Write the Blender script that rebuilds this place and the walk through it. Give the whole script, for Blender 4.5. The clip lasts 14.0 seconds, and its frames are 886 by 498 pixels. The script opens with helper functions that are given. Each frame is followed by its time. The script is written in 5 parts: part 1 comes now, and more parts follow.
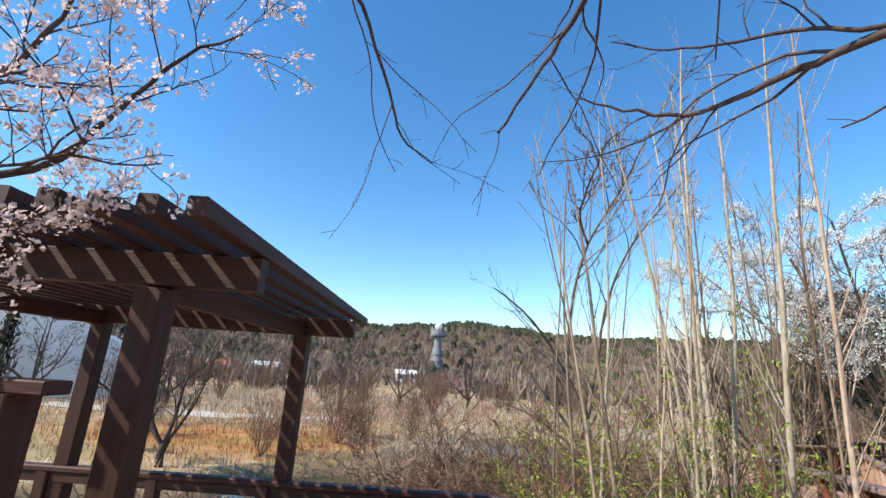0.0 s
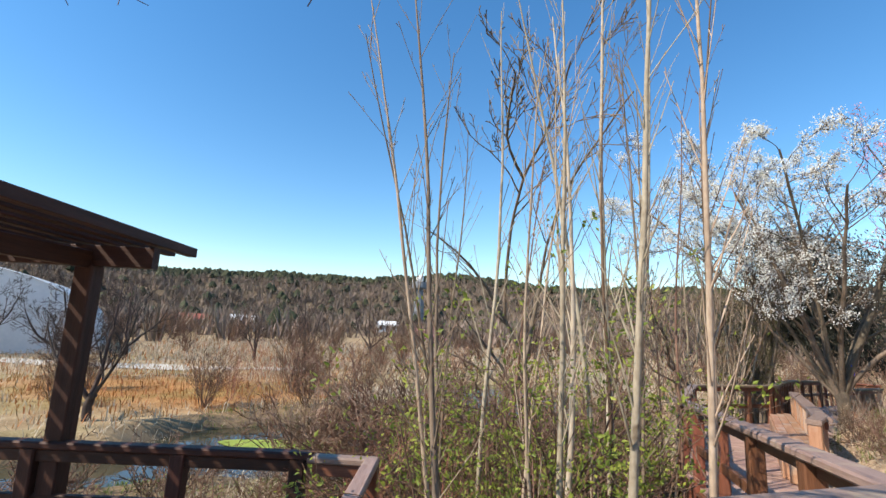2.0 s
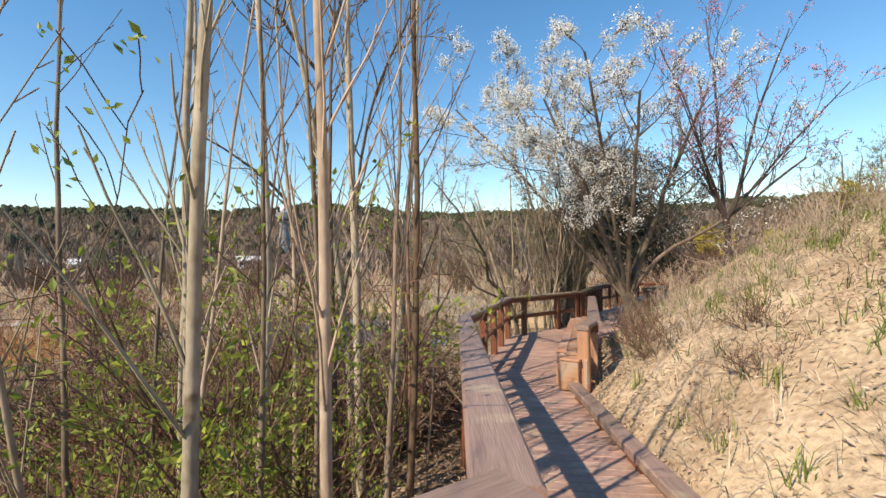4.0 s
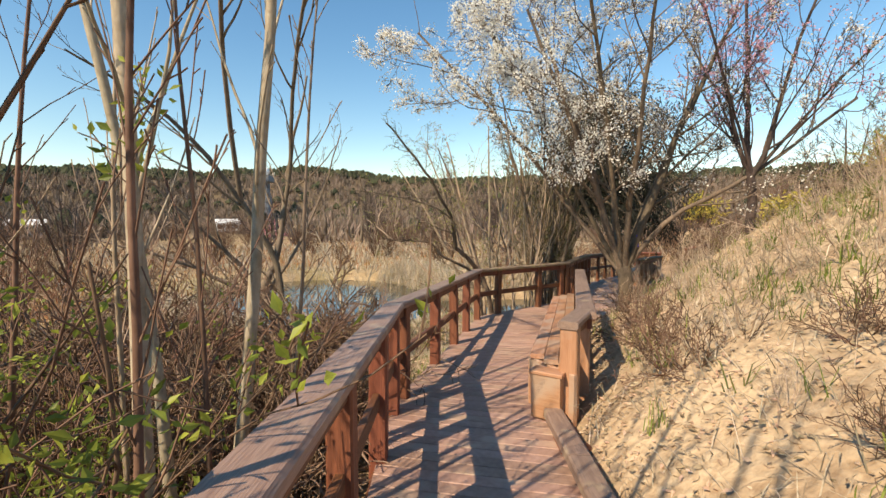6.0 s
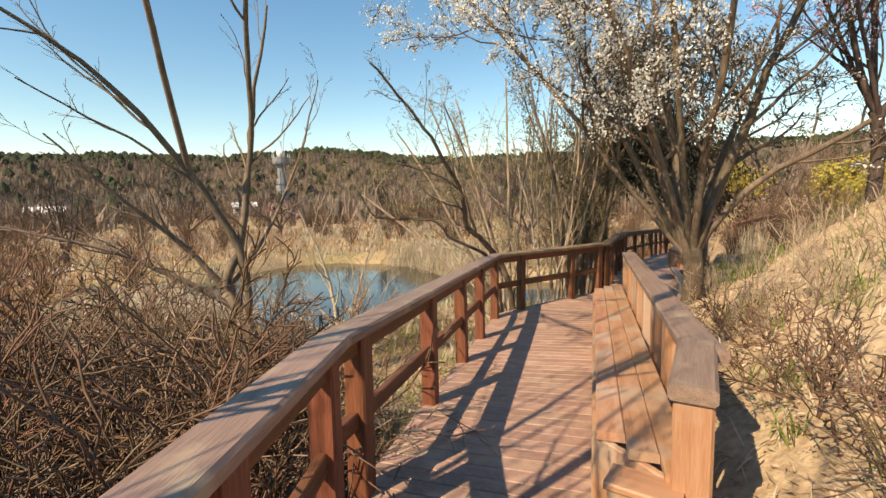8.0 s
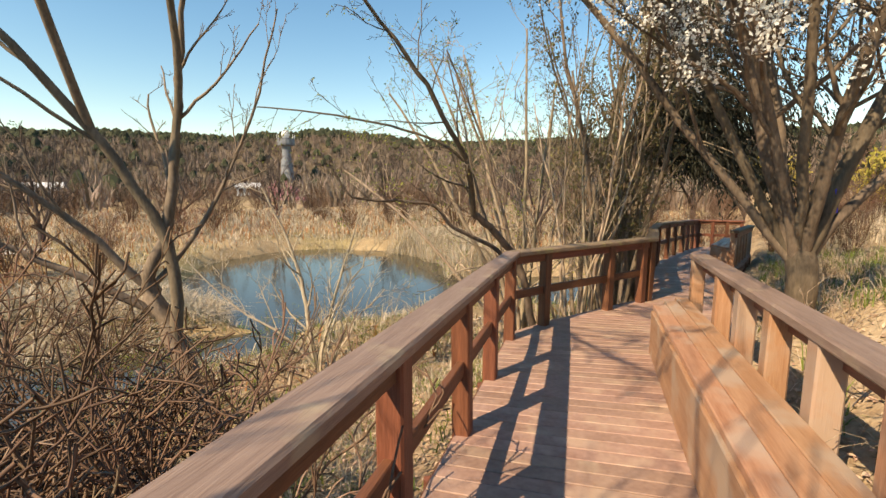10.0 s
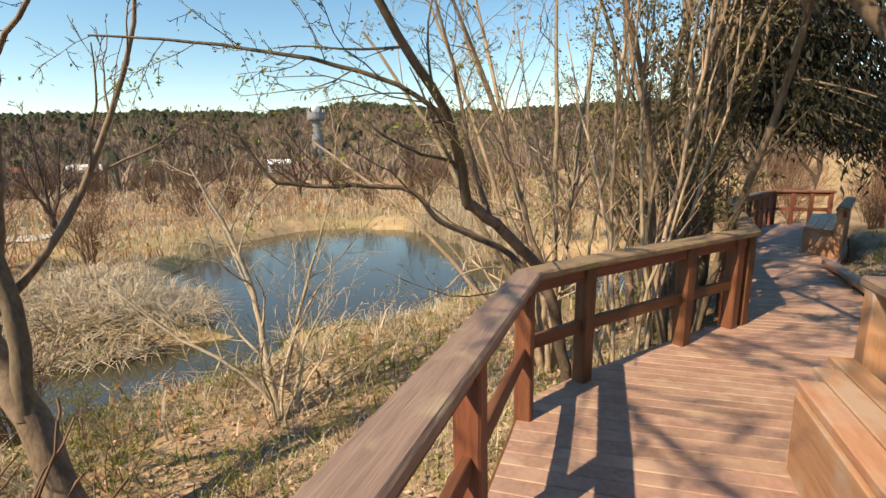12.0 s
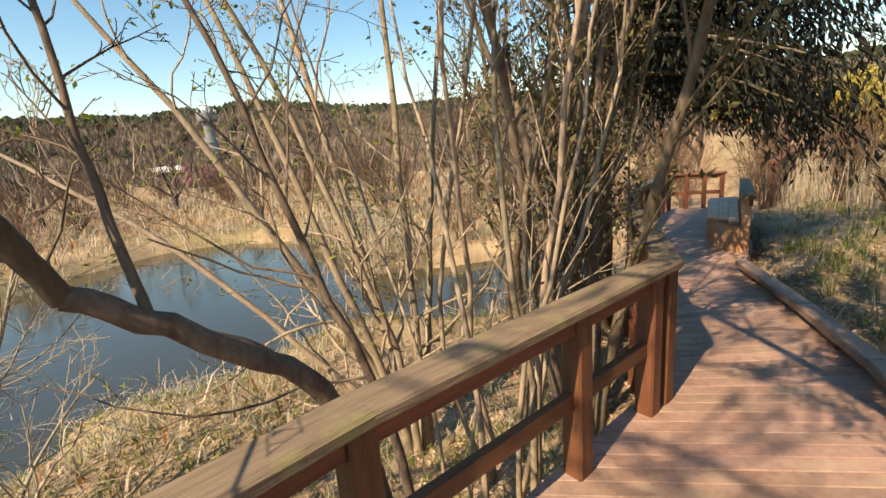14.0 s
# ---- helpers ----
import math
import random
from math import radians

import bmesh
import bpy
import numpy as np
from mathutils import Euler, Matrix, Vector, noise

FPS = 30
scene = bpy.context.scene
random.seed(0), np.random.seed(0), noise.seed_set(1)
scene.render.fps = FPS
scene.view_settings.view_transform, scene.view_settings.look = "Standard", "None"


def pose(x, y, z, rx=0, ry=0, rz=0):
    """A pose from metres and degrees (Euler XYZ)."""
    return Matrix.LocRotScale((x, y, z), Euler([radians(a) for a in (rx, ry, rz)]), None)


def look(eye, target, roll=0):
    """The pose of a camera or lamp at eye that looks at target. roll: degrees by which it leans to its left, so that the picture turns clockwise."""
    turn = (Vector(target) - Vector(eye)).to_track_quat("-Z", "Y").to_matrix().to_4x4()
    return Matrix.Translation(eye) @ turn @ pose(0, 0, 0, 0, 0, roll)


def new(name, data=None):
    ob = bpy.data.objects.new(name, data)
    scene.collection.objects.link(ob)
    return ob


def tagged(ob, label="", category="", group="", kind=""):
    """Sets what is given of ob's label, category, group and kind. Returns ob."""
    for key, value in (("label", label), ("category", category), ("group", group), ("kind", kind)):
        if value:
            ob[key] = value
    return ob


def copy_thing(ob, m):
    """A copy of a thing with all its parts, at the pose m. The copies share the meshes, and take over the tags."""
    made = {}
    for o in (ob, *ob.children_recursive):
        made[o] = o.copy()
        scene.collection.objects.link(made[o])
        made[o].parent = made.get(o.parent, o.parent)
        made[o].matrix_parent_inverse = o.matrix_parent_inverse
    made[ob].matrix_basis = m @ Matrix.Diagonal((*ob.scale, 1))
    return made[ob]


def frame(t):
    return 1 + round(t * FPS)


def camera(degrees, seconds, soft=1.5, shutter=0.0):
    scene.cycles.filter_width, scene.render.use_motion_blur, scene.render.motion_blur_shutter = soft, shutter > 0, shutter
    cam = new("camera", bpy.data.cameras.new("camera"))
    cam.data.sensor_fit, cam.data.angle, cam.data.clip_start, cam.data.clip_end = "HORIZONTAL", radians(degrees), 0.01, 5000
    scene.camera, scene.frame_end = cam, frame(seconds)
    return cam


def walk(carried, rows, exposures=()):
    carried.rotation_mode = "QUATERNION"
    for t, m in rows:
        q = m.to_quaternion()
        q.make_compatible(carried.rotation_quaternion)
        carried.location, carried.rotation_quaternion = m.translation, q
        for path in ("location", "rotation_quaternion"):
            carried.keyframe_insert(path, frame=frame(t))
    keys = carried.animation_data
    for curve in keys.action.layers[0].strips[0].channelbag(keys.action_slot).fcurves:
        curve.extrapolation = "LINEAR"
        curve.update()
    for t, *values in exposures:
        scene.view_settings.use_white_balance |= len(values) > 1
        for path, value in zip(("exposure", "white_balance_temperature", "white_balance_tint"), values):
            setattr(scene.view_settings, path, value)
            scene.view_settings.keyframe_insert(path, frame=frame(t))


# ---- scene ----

# ---- camera ----
cam = camera(88.9, 14.0)
PATH = [
    (0, (0.105, 0.375, 2.021), (0.061, 2.303, 2.552), 3.7),
    (0.5, (0.447, 0.616, 1.959), (0.405, 2.565, 2.407), 3.2),
    (1, (0.748, 0.885, 1.932), (0.718, 2.843, 2.336), 3.0),
    (1.5, (1.107, 1.107, 1.948), (1.089, 3.073, 2.315), 2.8),
    (2, (1.432, 1.296, 1.966), (1.471, 3.268, 2.299), 2.7),
    (2.5, (1.774, 1.606, 1.986), (2.004, 3.581, 2.208), 2.1),
    (3, (2.234, 1.771, 1.956), (2.642, 3.725, 2.082), 0.9),
    (3.5, (2.605, 1.998, 1.922), (3.156, 3.92, 1.96), -0.0),
    (4, (2.946, 2.262, 1.91), (3.542, 4.171, 1.935), -0.9),
    (4.2, (3.059, 2.376, 1.908), (3.691, 4.274, 1.909), -0.9),
    (4.75, (3.43, 2.80, 1.885), (4.067, 4.695, 1.848), -0.7),
    (5.3, (3.74, 3.27, 1.86), (4.382, 5.162, 1.785), -0.4),
    (5.8, (3.98, 3.74, 1.835), (4.626, 5.629, 1.725), -0.2),
    (6.3, (4.208, 4.242, 1.809), (4.857, 6.128, 1.663), -0.0),
    (6.5, (4.309, 4.41, 1.806), (4.953, 6.297, 1.649), -0.0),
    (7, (4.519, 4.816, 1.776), (5.149, 6.706, 1.596), -0.5),
    (7.5, (4.646, 5.268, 1.735), (5.238, 7.167, 1.535), -1.2),
    (8, (4.824, 5.647, 1.709), (5.393, 7.553, 1.495), -1.3),
    (10.3, (5.516, 7.597, 1.603), (6.064, 9.5, 1.321), 0.1),
    (10.5, (5.601, 7.778, 1.603), (6.16, 9.677, 1.318), 0.0),
    (11, (5.875, 8.254, 1.616), (6.411, 10.155, 1.299), -0.5),
    (11.5, (6.17, 8.711, 1.613), (6.584, 10.633, 1.245), -1.2),
    (12, (6.358, 9.121, 1.622), (6.752, 11.041, 1.224), -1.7),
    (12.5, (6.656, 9.595, 1.611), (7.075, 11.506, 1.197), -1.8),
    (13, (7.107, 9.962, 1.606), (7.559, 11.862, 1.172), -1.8),
    (13.5, (7.386, 10.334, 1.615), (7.908, 12.214, 1.176), -3.8),
    (14, (7.783, 10.67, 1.631), (8.509, 12.481, 1.191), -4.7),
]
walk(cam, [(t, look(eye, target, roll)) for t, eye, target, roll in PATH],
     [(0.0, 0.78, 6700, 10), (2.0, 0.70, 6950, 10), (4.2, 0.6, 7800, 11), (6.3, 0.64, 9000, 12), (8.2, 0.70, 9700, 12), (10.5, 0.72, 9600, 12), (14.0, 0.78, 9500, 12)])


# ---- light ----
SUN_FROM = Vector((-0.87, -0.42, 0.88))
world = bpy.data.worlds.new("sky")
scene.world = world
world.use_nodes = True
wnt = world.node_tree
sky = wnt.nodes.new("ShaderNodeTexSky")
sky.sky_type = "NISHITA"
sky.sun_disc = False
sky.sun_elevation = radians(42)
sky.sun_rotation = radians(244)
sky.air_density = 1.15
sky.dust_density = 0.0
sky.ozone_density = 3.5
clear = wnt.nodes.new("ShaderNodeHueSaturation")
clear.inputs["Saturation"].default_value = 1.27
wnt.links.new(sky.outputs[0], clear.inputs["Color"])
wnt.links.new(clear.outputs[0], wnt.nodes["Background"].inputs[0])
wnt.nodes["Background"].inputs[1].default_value = 0.14
sun = new("sun", bpy.data.lights.new("sun", "SUN"))
sun.data.energy = 4.3
sun.data.angle = radians(0.5)
sun.data.color = (1.0, 0.94, 0.85)
sun.matrix_world = look(SUN_FROM * 20, (0, 0, 0))


# ---- materials ----
def ramp_node(nt, stops):
    n = nt.nodes.new("ShaderNodeValToRGB")
    while len(n.color_ramp.elements) < len(stops):
        n.color_ramp.elements.new(0.5)
    for e, (at, c) in zip(n.color_ramp.elements, stops):
        e.position, e.color = at, (*c, 1)
    return n


def surface(name, dark, light, scale=8.0, rough=0.75, bump=0.3, fine=60.0, stretch=(1, 1, 1), vary=0.25, local=True,
            island=False, thin=0.0, stain=None, spec=0.3):
    """Two-scale coloured surface: broad patches and fine grain, with relief, varied from piece to piece."""
    m = bpy.data.materials.new(name)
    m.use_nodes = True
    nt = m.node_tree
    bsdf = nt.nodes["Principled BSDF"]
    if local:
        src = nt.nodes.new("ShaderNodeTexCoord").outputs["Object"]
    else:
        src = nt.nodes.new("ShaderNodeNewGeometry").outputs["Position"]
    info = nt.nodes.new("ShaderNodeObjectInfo")
    geo = nt.nodes.new("ShaderNodeNewGeometry")
    rnd = geo.outputs["Random Per Island"] if island else info.outputs["Random"]
    add = nt.nodes.new("ShaderNodeVectorMath")
    add.operation = "ADD"
    nt.links.new(src, add.inputs[0])
    off = nt.nodes.new("ShaderNodeMath")
    off.operation = "MULTIPLY"
    off.inputs[1].default_value = 0.0 if island else 37.0
    nt.links.new(info.outputs["Random"], off.inputs[0])
    nt.links.new(off.outputs[0], add.inputs[1])
    mp = nt.nodes.new("ShaderNodeMapping")
    mp.inputs["Scale"].default_value = stretch
    nt.links.new(add.outputs[0], mp.inputs[0])
    broad = nt.nodes.new("ShaderNodeTexNoise")
    broad.inputs["Scale"].default_value = scale
    broad.inputs["Detail"].default_value = 4
    grain = nt.nodes.new("ShaderNodeTexNoise")
    grain.inputs["Scale"].default_value = fine
    grain.inputs["Detail"].default_value = 3
    for n in (broad, grain):
        nt.links.new(mp.outputs[0], n.inputs["Vector"])
    mix = nt.nodes.new("ShaderNodeMath")
    mix.operation = "MULTIPLY_ADD"
    mix.inputs[1].default_value = 0.45
    nt.links.new(grain.outputs["Fac"], mix.inputs[0])
    half = nt.nodes.new("ShaderNodeMath")
    half.operation = "MULTIPLY"
    half.inputs[1].default_value = 0.6
    nt.links.new(broad.outputs["Fac"], half.inputs[0])
    nt.links.new(half.outputs[0], mix.inputs[2])
    ramp = ramp_node(nt, [(0.32, dark), (0.72, light)])
    nt.links.new(mix.outputs[0], ramp.inputs[0])
    hsv = nt.nodes.new("ShaderNodeHueSaturation")
    val = nt.nodes.new("ShaderNodeMapRange")
    val.inputs["To Min"].default_value = 1 - vary
    val.inputs["To Max"].default_value = 1 + vary
    nt.links.new(rnd, val.inputs["Value"])
    nt.links.new(val.outputs[0], hsv.inputs["Value"])
    hue = nt.nodes.new("ShaderNodeMapRange")
    hue.inputs["To Min"].default_value = 0.5 + vary * 0.05
    hue.inputs["To Max"].default_value = 0.5 - vary * 0.05
    nt.links.new(rnd, hue.inputs["Value"])
    nt.links.new(hue.outputs[0], hsv.inputs["Hue"])
    col = ramp.outputs[0]
    if stain:
        patch = nt.nodes.new("ShaderNodeTexNoise")
        patch.inputs["Scale"].default_value = stain[1]
        patch.inputs["Detail"].default_value = 5
        nt.links.new(add.outputs[0], patch.inputs["Vector"])
        cut = ramp_node(nt, [(stain[2], (0, 0, 0)), (stain[2] + 0.12, (1, 1, 1))])
        nt.links.new(patch.outputs["Fac"], cut.inputs[0])
        blend = nt.nodes.new("ShaderNodeMix")
        blend.data_type = "RGBA"
        nt.links.new(cut.outputs[0], blend.inputs[0])
        nt.links.new(col, blend.inputs[6])
        blend.inputs[7].default_value = (*stain[0], 1)
        col = blend.outputs[2]
    nt.links.new(col, hsv.inputs["Color"])
    nt.links.new(hsv.outputs[0], bsdf.inputs["Base Color"])
    bsdf.inputs["Roughness"].default_value = rough
    bsdf.inputs["Specular IOR Level"].default_value = spec
    if bump:
        b = nt.nodes.new("ShaderNodeBump")
        b.inputs["Strength"].default_value = bump
        b.inputs["Distance"].default_value = 0.01
        nt.links.new(mix.outputs[0], b.inputs["Height"])
        nt.links.new(b.outputs[0], bsdf.inputs["Normal"])
    if thin:
        tr = nt.nodes.new("ShaderNodeBsdfTranslucent")
        nt.links.new(hsv.outputs[0], tr.inputs[0])
        ms = nt.nodes.new("ShaderNodeMixShader")
        ms.inputs[0].default_value = thin
        nt.links.new(bsdf.outputs[0], ms.inputs[1])
        nt.links.new(tr.outputs[0], ms.inputs[2])
        nt.links.new(ms.outputs[0], nt.nodes["Material Output"].inputs[0])
    return m


GRAIN = (0.6, 9, 9)
DECK = surface("deck_wood", (0.24, 0.135, 0.102), (0.43, 0.272, 0.212), 3, 0.6, 0.6, 30, (1, 1, 1), 0.1, stain=((0.42, 0.285, 0.21), 4.0, 0.54), spec=0.4)
RAIL = surface("stained_rail_wood", (0.10, 0.036, 0.02), (0.25, 0.092, 0.048), 3, 0.55, 0.5, 20, GRAIN, 0.2, spec=0.4)
CAP = surface("weathered_cap_wood", (0.19, 0.118, 0.092), (0.33, 0.225, 0.178), 4, 0.55, 0.6, 18, GRAIN, 0.12, stain=((0.36, 0.27, 0.19), 5, 0.58), spec=0.45)
MOSSY = surface("mossy_cap_wood", (0.14, 0.095, 0.062), (0.28, 0.205, 0.14), 5, 0.8, 0.8, 20, GRAIN, 0.12, stain=((0.24, 0.20, 0.10), 9, 0.54))
BENCH = surface("bench_wood", (0.33, 0.15, 0.08), (0.50, 0.28, 0.17), 3, 0.5, 0.4, 20, GRAIN, 0.1, stain=((0.43, 0.30, 0.22), 2.5, 0.5), spec=0.4)
DARKWOOD = surface("dark_stained_wood", (0.028, 0.011, 0.007), (0.072, 0.029, 0.018), 3, 0.6, 0.5, 18, GRAIN, 0.2)
PALEBARK = surface("pale_smooth_bark", (0.24, 0.185, 0.125), (0.52, 0.44, 0.33), 7, 0.8, 0.5, 40, (1, 1, 0.5), 0.2, local=False, stain=((0.16, 0.11, 0.07), 9, 0.63))
GREYBARK = surface("grey_bark", (0.10, 0.072, 0.05), (0.28, 0.21, 0.15), 9, 0.85, 0.8, 45, (1, 1, 0.35), 0.2, local=False)
BROWNBARK = surface("brown_twig_bark", (0.075, 0.042, 0.028), (0.23, 0.14, 0.092), 9, 0.85, 0.4, 40, (1, 1, 0.5), 0.25, local=False)
TANBARK = surface("tan_bark", (0.22, 0.155, 0.105), (0.50, 0.39, 0.28), 8, 0.85, 0.6, 45, (1, 1, 0.4), 0.2, local=False)
DARKBARK = surface("dark_bark", (0.03, 0.02, 0.018), (0.11, 0.078, 0.065), 9, 0.85, 0.5, 45, (1, 1, 0.4), 0.2, local=False)
WILLOWBARK = surface("dark_willow_bark", (0.06, 0.043, 0.03), (0.21, 0.155, 0.11), 9, 0.85, 0.9, 45, (1, 1, 0.35), 0.2, local=False)
LEAF = surface("spring_leaf", (0.17, 0.215, 0.03), (0.33, 0.38, 0.075), 6, 0.5, 0, 30, vary=0.4, local=False, island=True, thin=0.4)
LEAFDULL = surface("olive_leaf", (0.085, 0.075, 0.03), (0.19, 0.165, 0.075), 6, 0.6, 0, 30, vary=0.4, local=False, island=True, thin=0.3)
NEEDLE = surface("dark_needle", (0.012, 0.016, 0.011), (0.042, 0.04, 0.024), 6, 0.6, 0, 30, vary=0.5, local=False, island=True, thin=0.1)
BLOSSOM = surface("white_blossom", (0.80, 0.77, 0.69), (0.92, 0.91, 0.86), 6, 0.6, 0, 30, vary=0.1, local=False, island=True, thin=0.4)
PINKBLOSSOM = surface("pale_pink_blossom", (0.66, 0.50, 0.48), (0.85, 0.76, 0.74), 6, 0.6, 0, 30, vary=0.12, local=False, island=True, thin=0.4)
REDBUDS = surface("magenta_bud", (0.50, 0.22, 0.30), (0.74, 0.46, 0.54), 6, 0.6, 0, 30, vary=0.2, local=False, island=True, thin=0.3)
STRAW = surface("dry_straw", (0.33, 0.26, 0.17), (0.70, 0.60, 0.46), 5, 0.8, 0, 30, vary=0.3, local=False, island=True, thin=0.3)
RUST = surface("rusty_grass", (0.26, 0.11, 0.035), (0.44, 0.22, 0.08), 5, 0.8, 0, 30, vary=0.35, local=False, island=True, thin=0.25)
GREENGRASS = surface("fresh_grass", (0.10, 0.14, 0.028), (0.23, 0.28, 0.065), 5, 0.7, 0, 30, vary=0.35, local=False, island=True, thin=0.3)
LITTER = surface("leaf_litter", (0.25, 0.15, 0.085), (0.64, 0.49, 0.34), 5, 0.85, 0, 30, vary=0.45, local=False, island=True, thin=0.1)
BUSHTWIG = surface("far_bare_twigs", (0.14, 0.105, 0.08), (0.30, 0.225, 0.17), 0.05, 0.9, 0, 0.4, vary=0.4, local=False, island=True)
FARPINE = surface("far_pine", (0.025, 0.03, 0.015), (0.055, 0.06, 0.028), 0.05, 0.9, 0, 0.5, vary=0.4, local=False, island=True)
YELLOWBUSH = surface("yellow_forsythia", (0.36, 0.29, 0.06), (0.58, 0.48, 0.11), 5, 0.8, 0, 30, vary=0.3, local=False, island=True, thin=0.3)
CONCRETE = surface("grey_concrete", (0.16, 0.17, 0.185), (0.28, 0.285, 0.30), 1.5, 0.85, 0.2, 12, vary=0.05)
WHITEPAINT = surface("white_paint", (0.70, 0.70, 0.69), (0.84, 0.84, 0.83), 1, 0.5, 0.1, 10, vary=0.05)
FILM = surface("greenhouse_film", (0.72, 0.76, 0.80), (0.88, 0.90, 0.92), 0.6, 0.35, 0.2, 4, vary=0.05, thin=0.45)
REDROOF = surface("red_roof", (0.30, 0.08, 0.06), (0.42, 0.13, 0.09), 1, 0.7, 0.2, 10, vary=0.05)
ROADMAT = surface("pale_gravel_road", (0.46, 0.42, 0.36), (0.62, 0.58, 0.51), 0.8, 0.9, 0.3, 20, local=False, vary=0.0)
ALGAE = surface("green_algae", (0.16, 0.21, 0.03), (0.32, 0.38, 0.07), 2, 0.7, 0.4, 25, local=False, vary=0.0)
BLUE = surface("blue_tag", (0.02, 0.03, 0.35), (0.05, 0.07, 0.6), 4, 0.5, 0, 20)

WATER = bpy.data.materials.new("pond_water")
WATER.use_nodes = True
_nt = WATER.node_tree
_b = _nt.nodes["Principled BSDF"]
_b.inputs["Base Color"].default_value = (0.045, 0.042, 0.026, 1)
_b.inputs["Roughness"].default_value = 0.06
_b.inputs["Specular IOR Level"].default_value = 0.6
_n = _nt.nodes.new("ShaderNodeTexNoise")
_n.inputs["Scale"].default_value = 7
_g = _nt.nodes.new("ShaderNodeNewGeometry")
_nt.links.new(_g.outputs["Position"], _n.inputs["Vector"])
_u = _nt.nodes.new("ShaderNodeBump")
_u.inputs["Strength"].default_value = 0.12
_u.inputs["Distance"].default_value = 0.02
_nt.links.new(_n.outputs["Fac"], _u.inputs["Height"])
_nt.links.new(_u.outputs[0], _b.inputs["Normal"])

GROUND = bpy.data.materials.new("earth")
GROUND.use_nodes = True
_nt = GROUND.node_tree
_b = _nt.nodes["Principled BSDF"]
_b.inputs["Roughness"].default_value = 0.95
_b.inputs["Specular IOR Level"].default_value = 0.1
_g = _nt.nodes.new("ShaderNodeNewGeometry")
_n1 = _nt.nodes.new("ShaderNodeTexNoise")
_n1.inputs["Scale"].default_value = 1.1
_n1.inputs["Detail"].default_value = 8
_n2 = _nt.nodes.new("ShaderNodeTexNoise")
_n2.inputs["Scale"].default_value = 17
_n2.inputs["Detail"].default_value = 6
for _n in (_n1, _n2):
    _nt.links.new(_g.outputs["Position"], _n.inputs["Vector"])
_av = _nt.nodes.new("ShaderNodeMath")
_av.operation = "ADD"
_nt.links.new(_n1.outputs["Fac"], _av.inputs[0])
_nt.links.new(_n2.outputs["Fac"], _av.inputs[1])
_hf = _nt.nodes.new("ShaderNodeMath")
_hf.operation = "MULTIPLY"
_hf.inputs[1].default_value = 0.5
_nt.links.new(_av.outputs[0], _hf.inputs[0])
_col = ramp_node(_nt, [(0.36, (0.19, 0.125, 0.08)), (0.62, (0.44, 0.31, 0.20))])
_nt.links.new(_hf.outputs[0], _col.inputs[0])
_last = _col.outputs[0]
for _key, _c0, _c1 in (("field", (0.25, 0.165, 0.085), (0.50, 0.37, 0.21)), ("sand", (0.29, 0.195, 0.12), (0.57, 0.43, 0.285)),
                       ("rust", (0.27, 0.12, 0.04), (0.46, 0.25, 0.10)), ("green", (0.10, 0.11, 0.03), (0.24, 0.235, 0.085)),
                       ("mud", (0.06, 0.045, 0.03), (0.15, 0.11, 0.075))):
    _r = ramp_node(_nt, [(0.36, _c0), (0.62, _c1)])
    _nt.links.new(_hf.outputs[0], _r.inputs[0])
    _a = _nt.nodes.new("ShaderNodeAttribute")
    _a.attribute_name = _key
    _m = _nt.nodes.new("ShaderNodeMix")
    _m.data_type = "RGBA"
    _nt.links.new(_a.outputs["Fac"], _m.inputs[0])
    _nt.links.new(_last, _m.inputs[6])
    _nt.links.new(_r.outputs[0], _m.inputs[7])
    _last = _m.outputs[2]
_nt.links.new(_last, _b.inputs["Base Color"])
_u = _nt.nodes.new("ShaderNodeBump")
_u.inputs["Strength"].default_value = 0.7
_u.inputs["Distance"].default_value = 0.06
_nt.links.new(_hf.outputs[0], _u.inputs["Height"])
_nt.links.new(_u.outputs[0], _b.inputs["Normal"])


# ---- building blocks ----
def mesh_of(name, verts, faces, material, smooth=False):
    me = bpy.data.meshes.new(name)
    me.from_pydata([tuple(v) for v in verts], [], faces)
    me.materials.append(material)
    if smooth:
        me.polygons.foreach_set("use_smooth", [True] * len(me.polygons))
    me.update()
    return me


def thing(name, at=(0, 0, 0), turn=0.0, label="", category="", group="", kind=""):
    ob = new(name)
    ob.matrix_basis = pose(*at, 0, 0, turn)
    return tagged(ob, label, category, group, kind)


def under(ob, parent, m=None):
    """Hang ob under parent; m is its pose in the world."""
    ob.parent = parent
    base = parent.matrix_basis
    if parent.parent:
        base = parent.parent.matrix_basis @ parent.matrix_parent_inverse @ parent.matrix_basis
    ob.matrix_parent_inverse = base.inverted()
    ob.matrix_basis = m if m is not None else base.copy()
    return ob


def part(name, me, parent, m=None, label=""):
    return tagged(under(new(name, me), parent, m), label)


BOARDS = {}


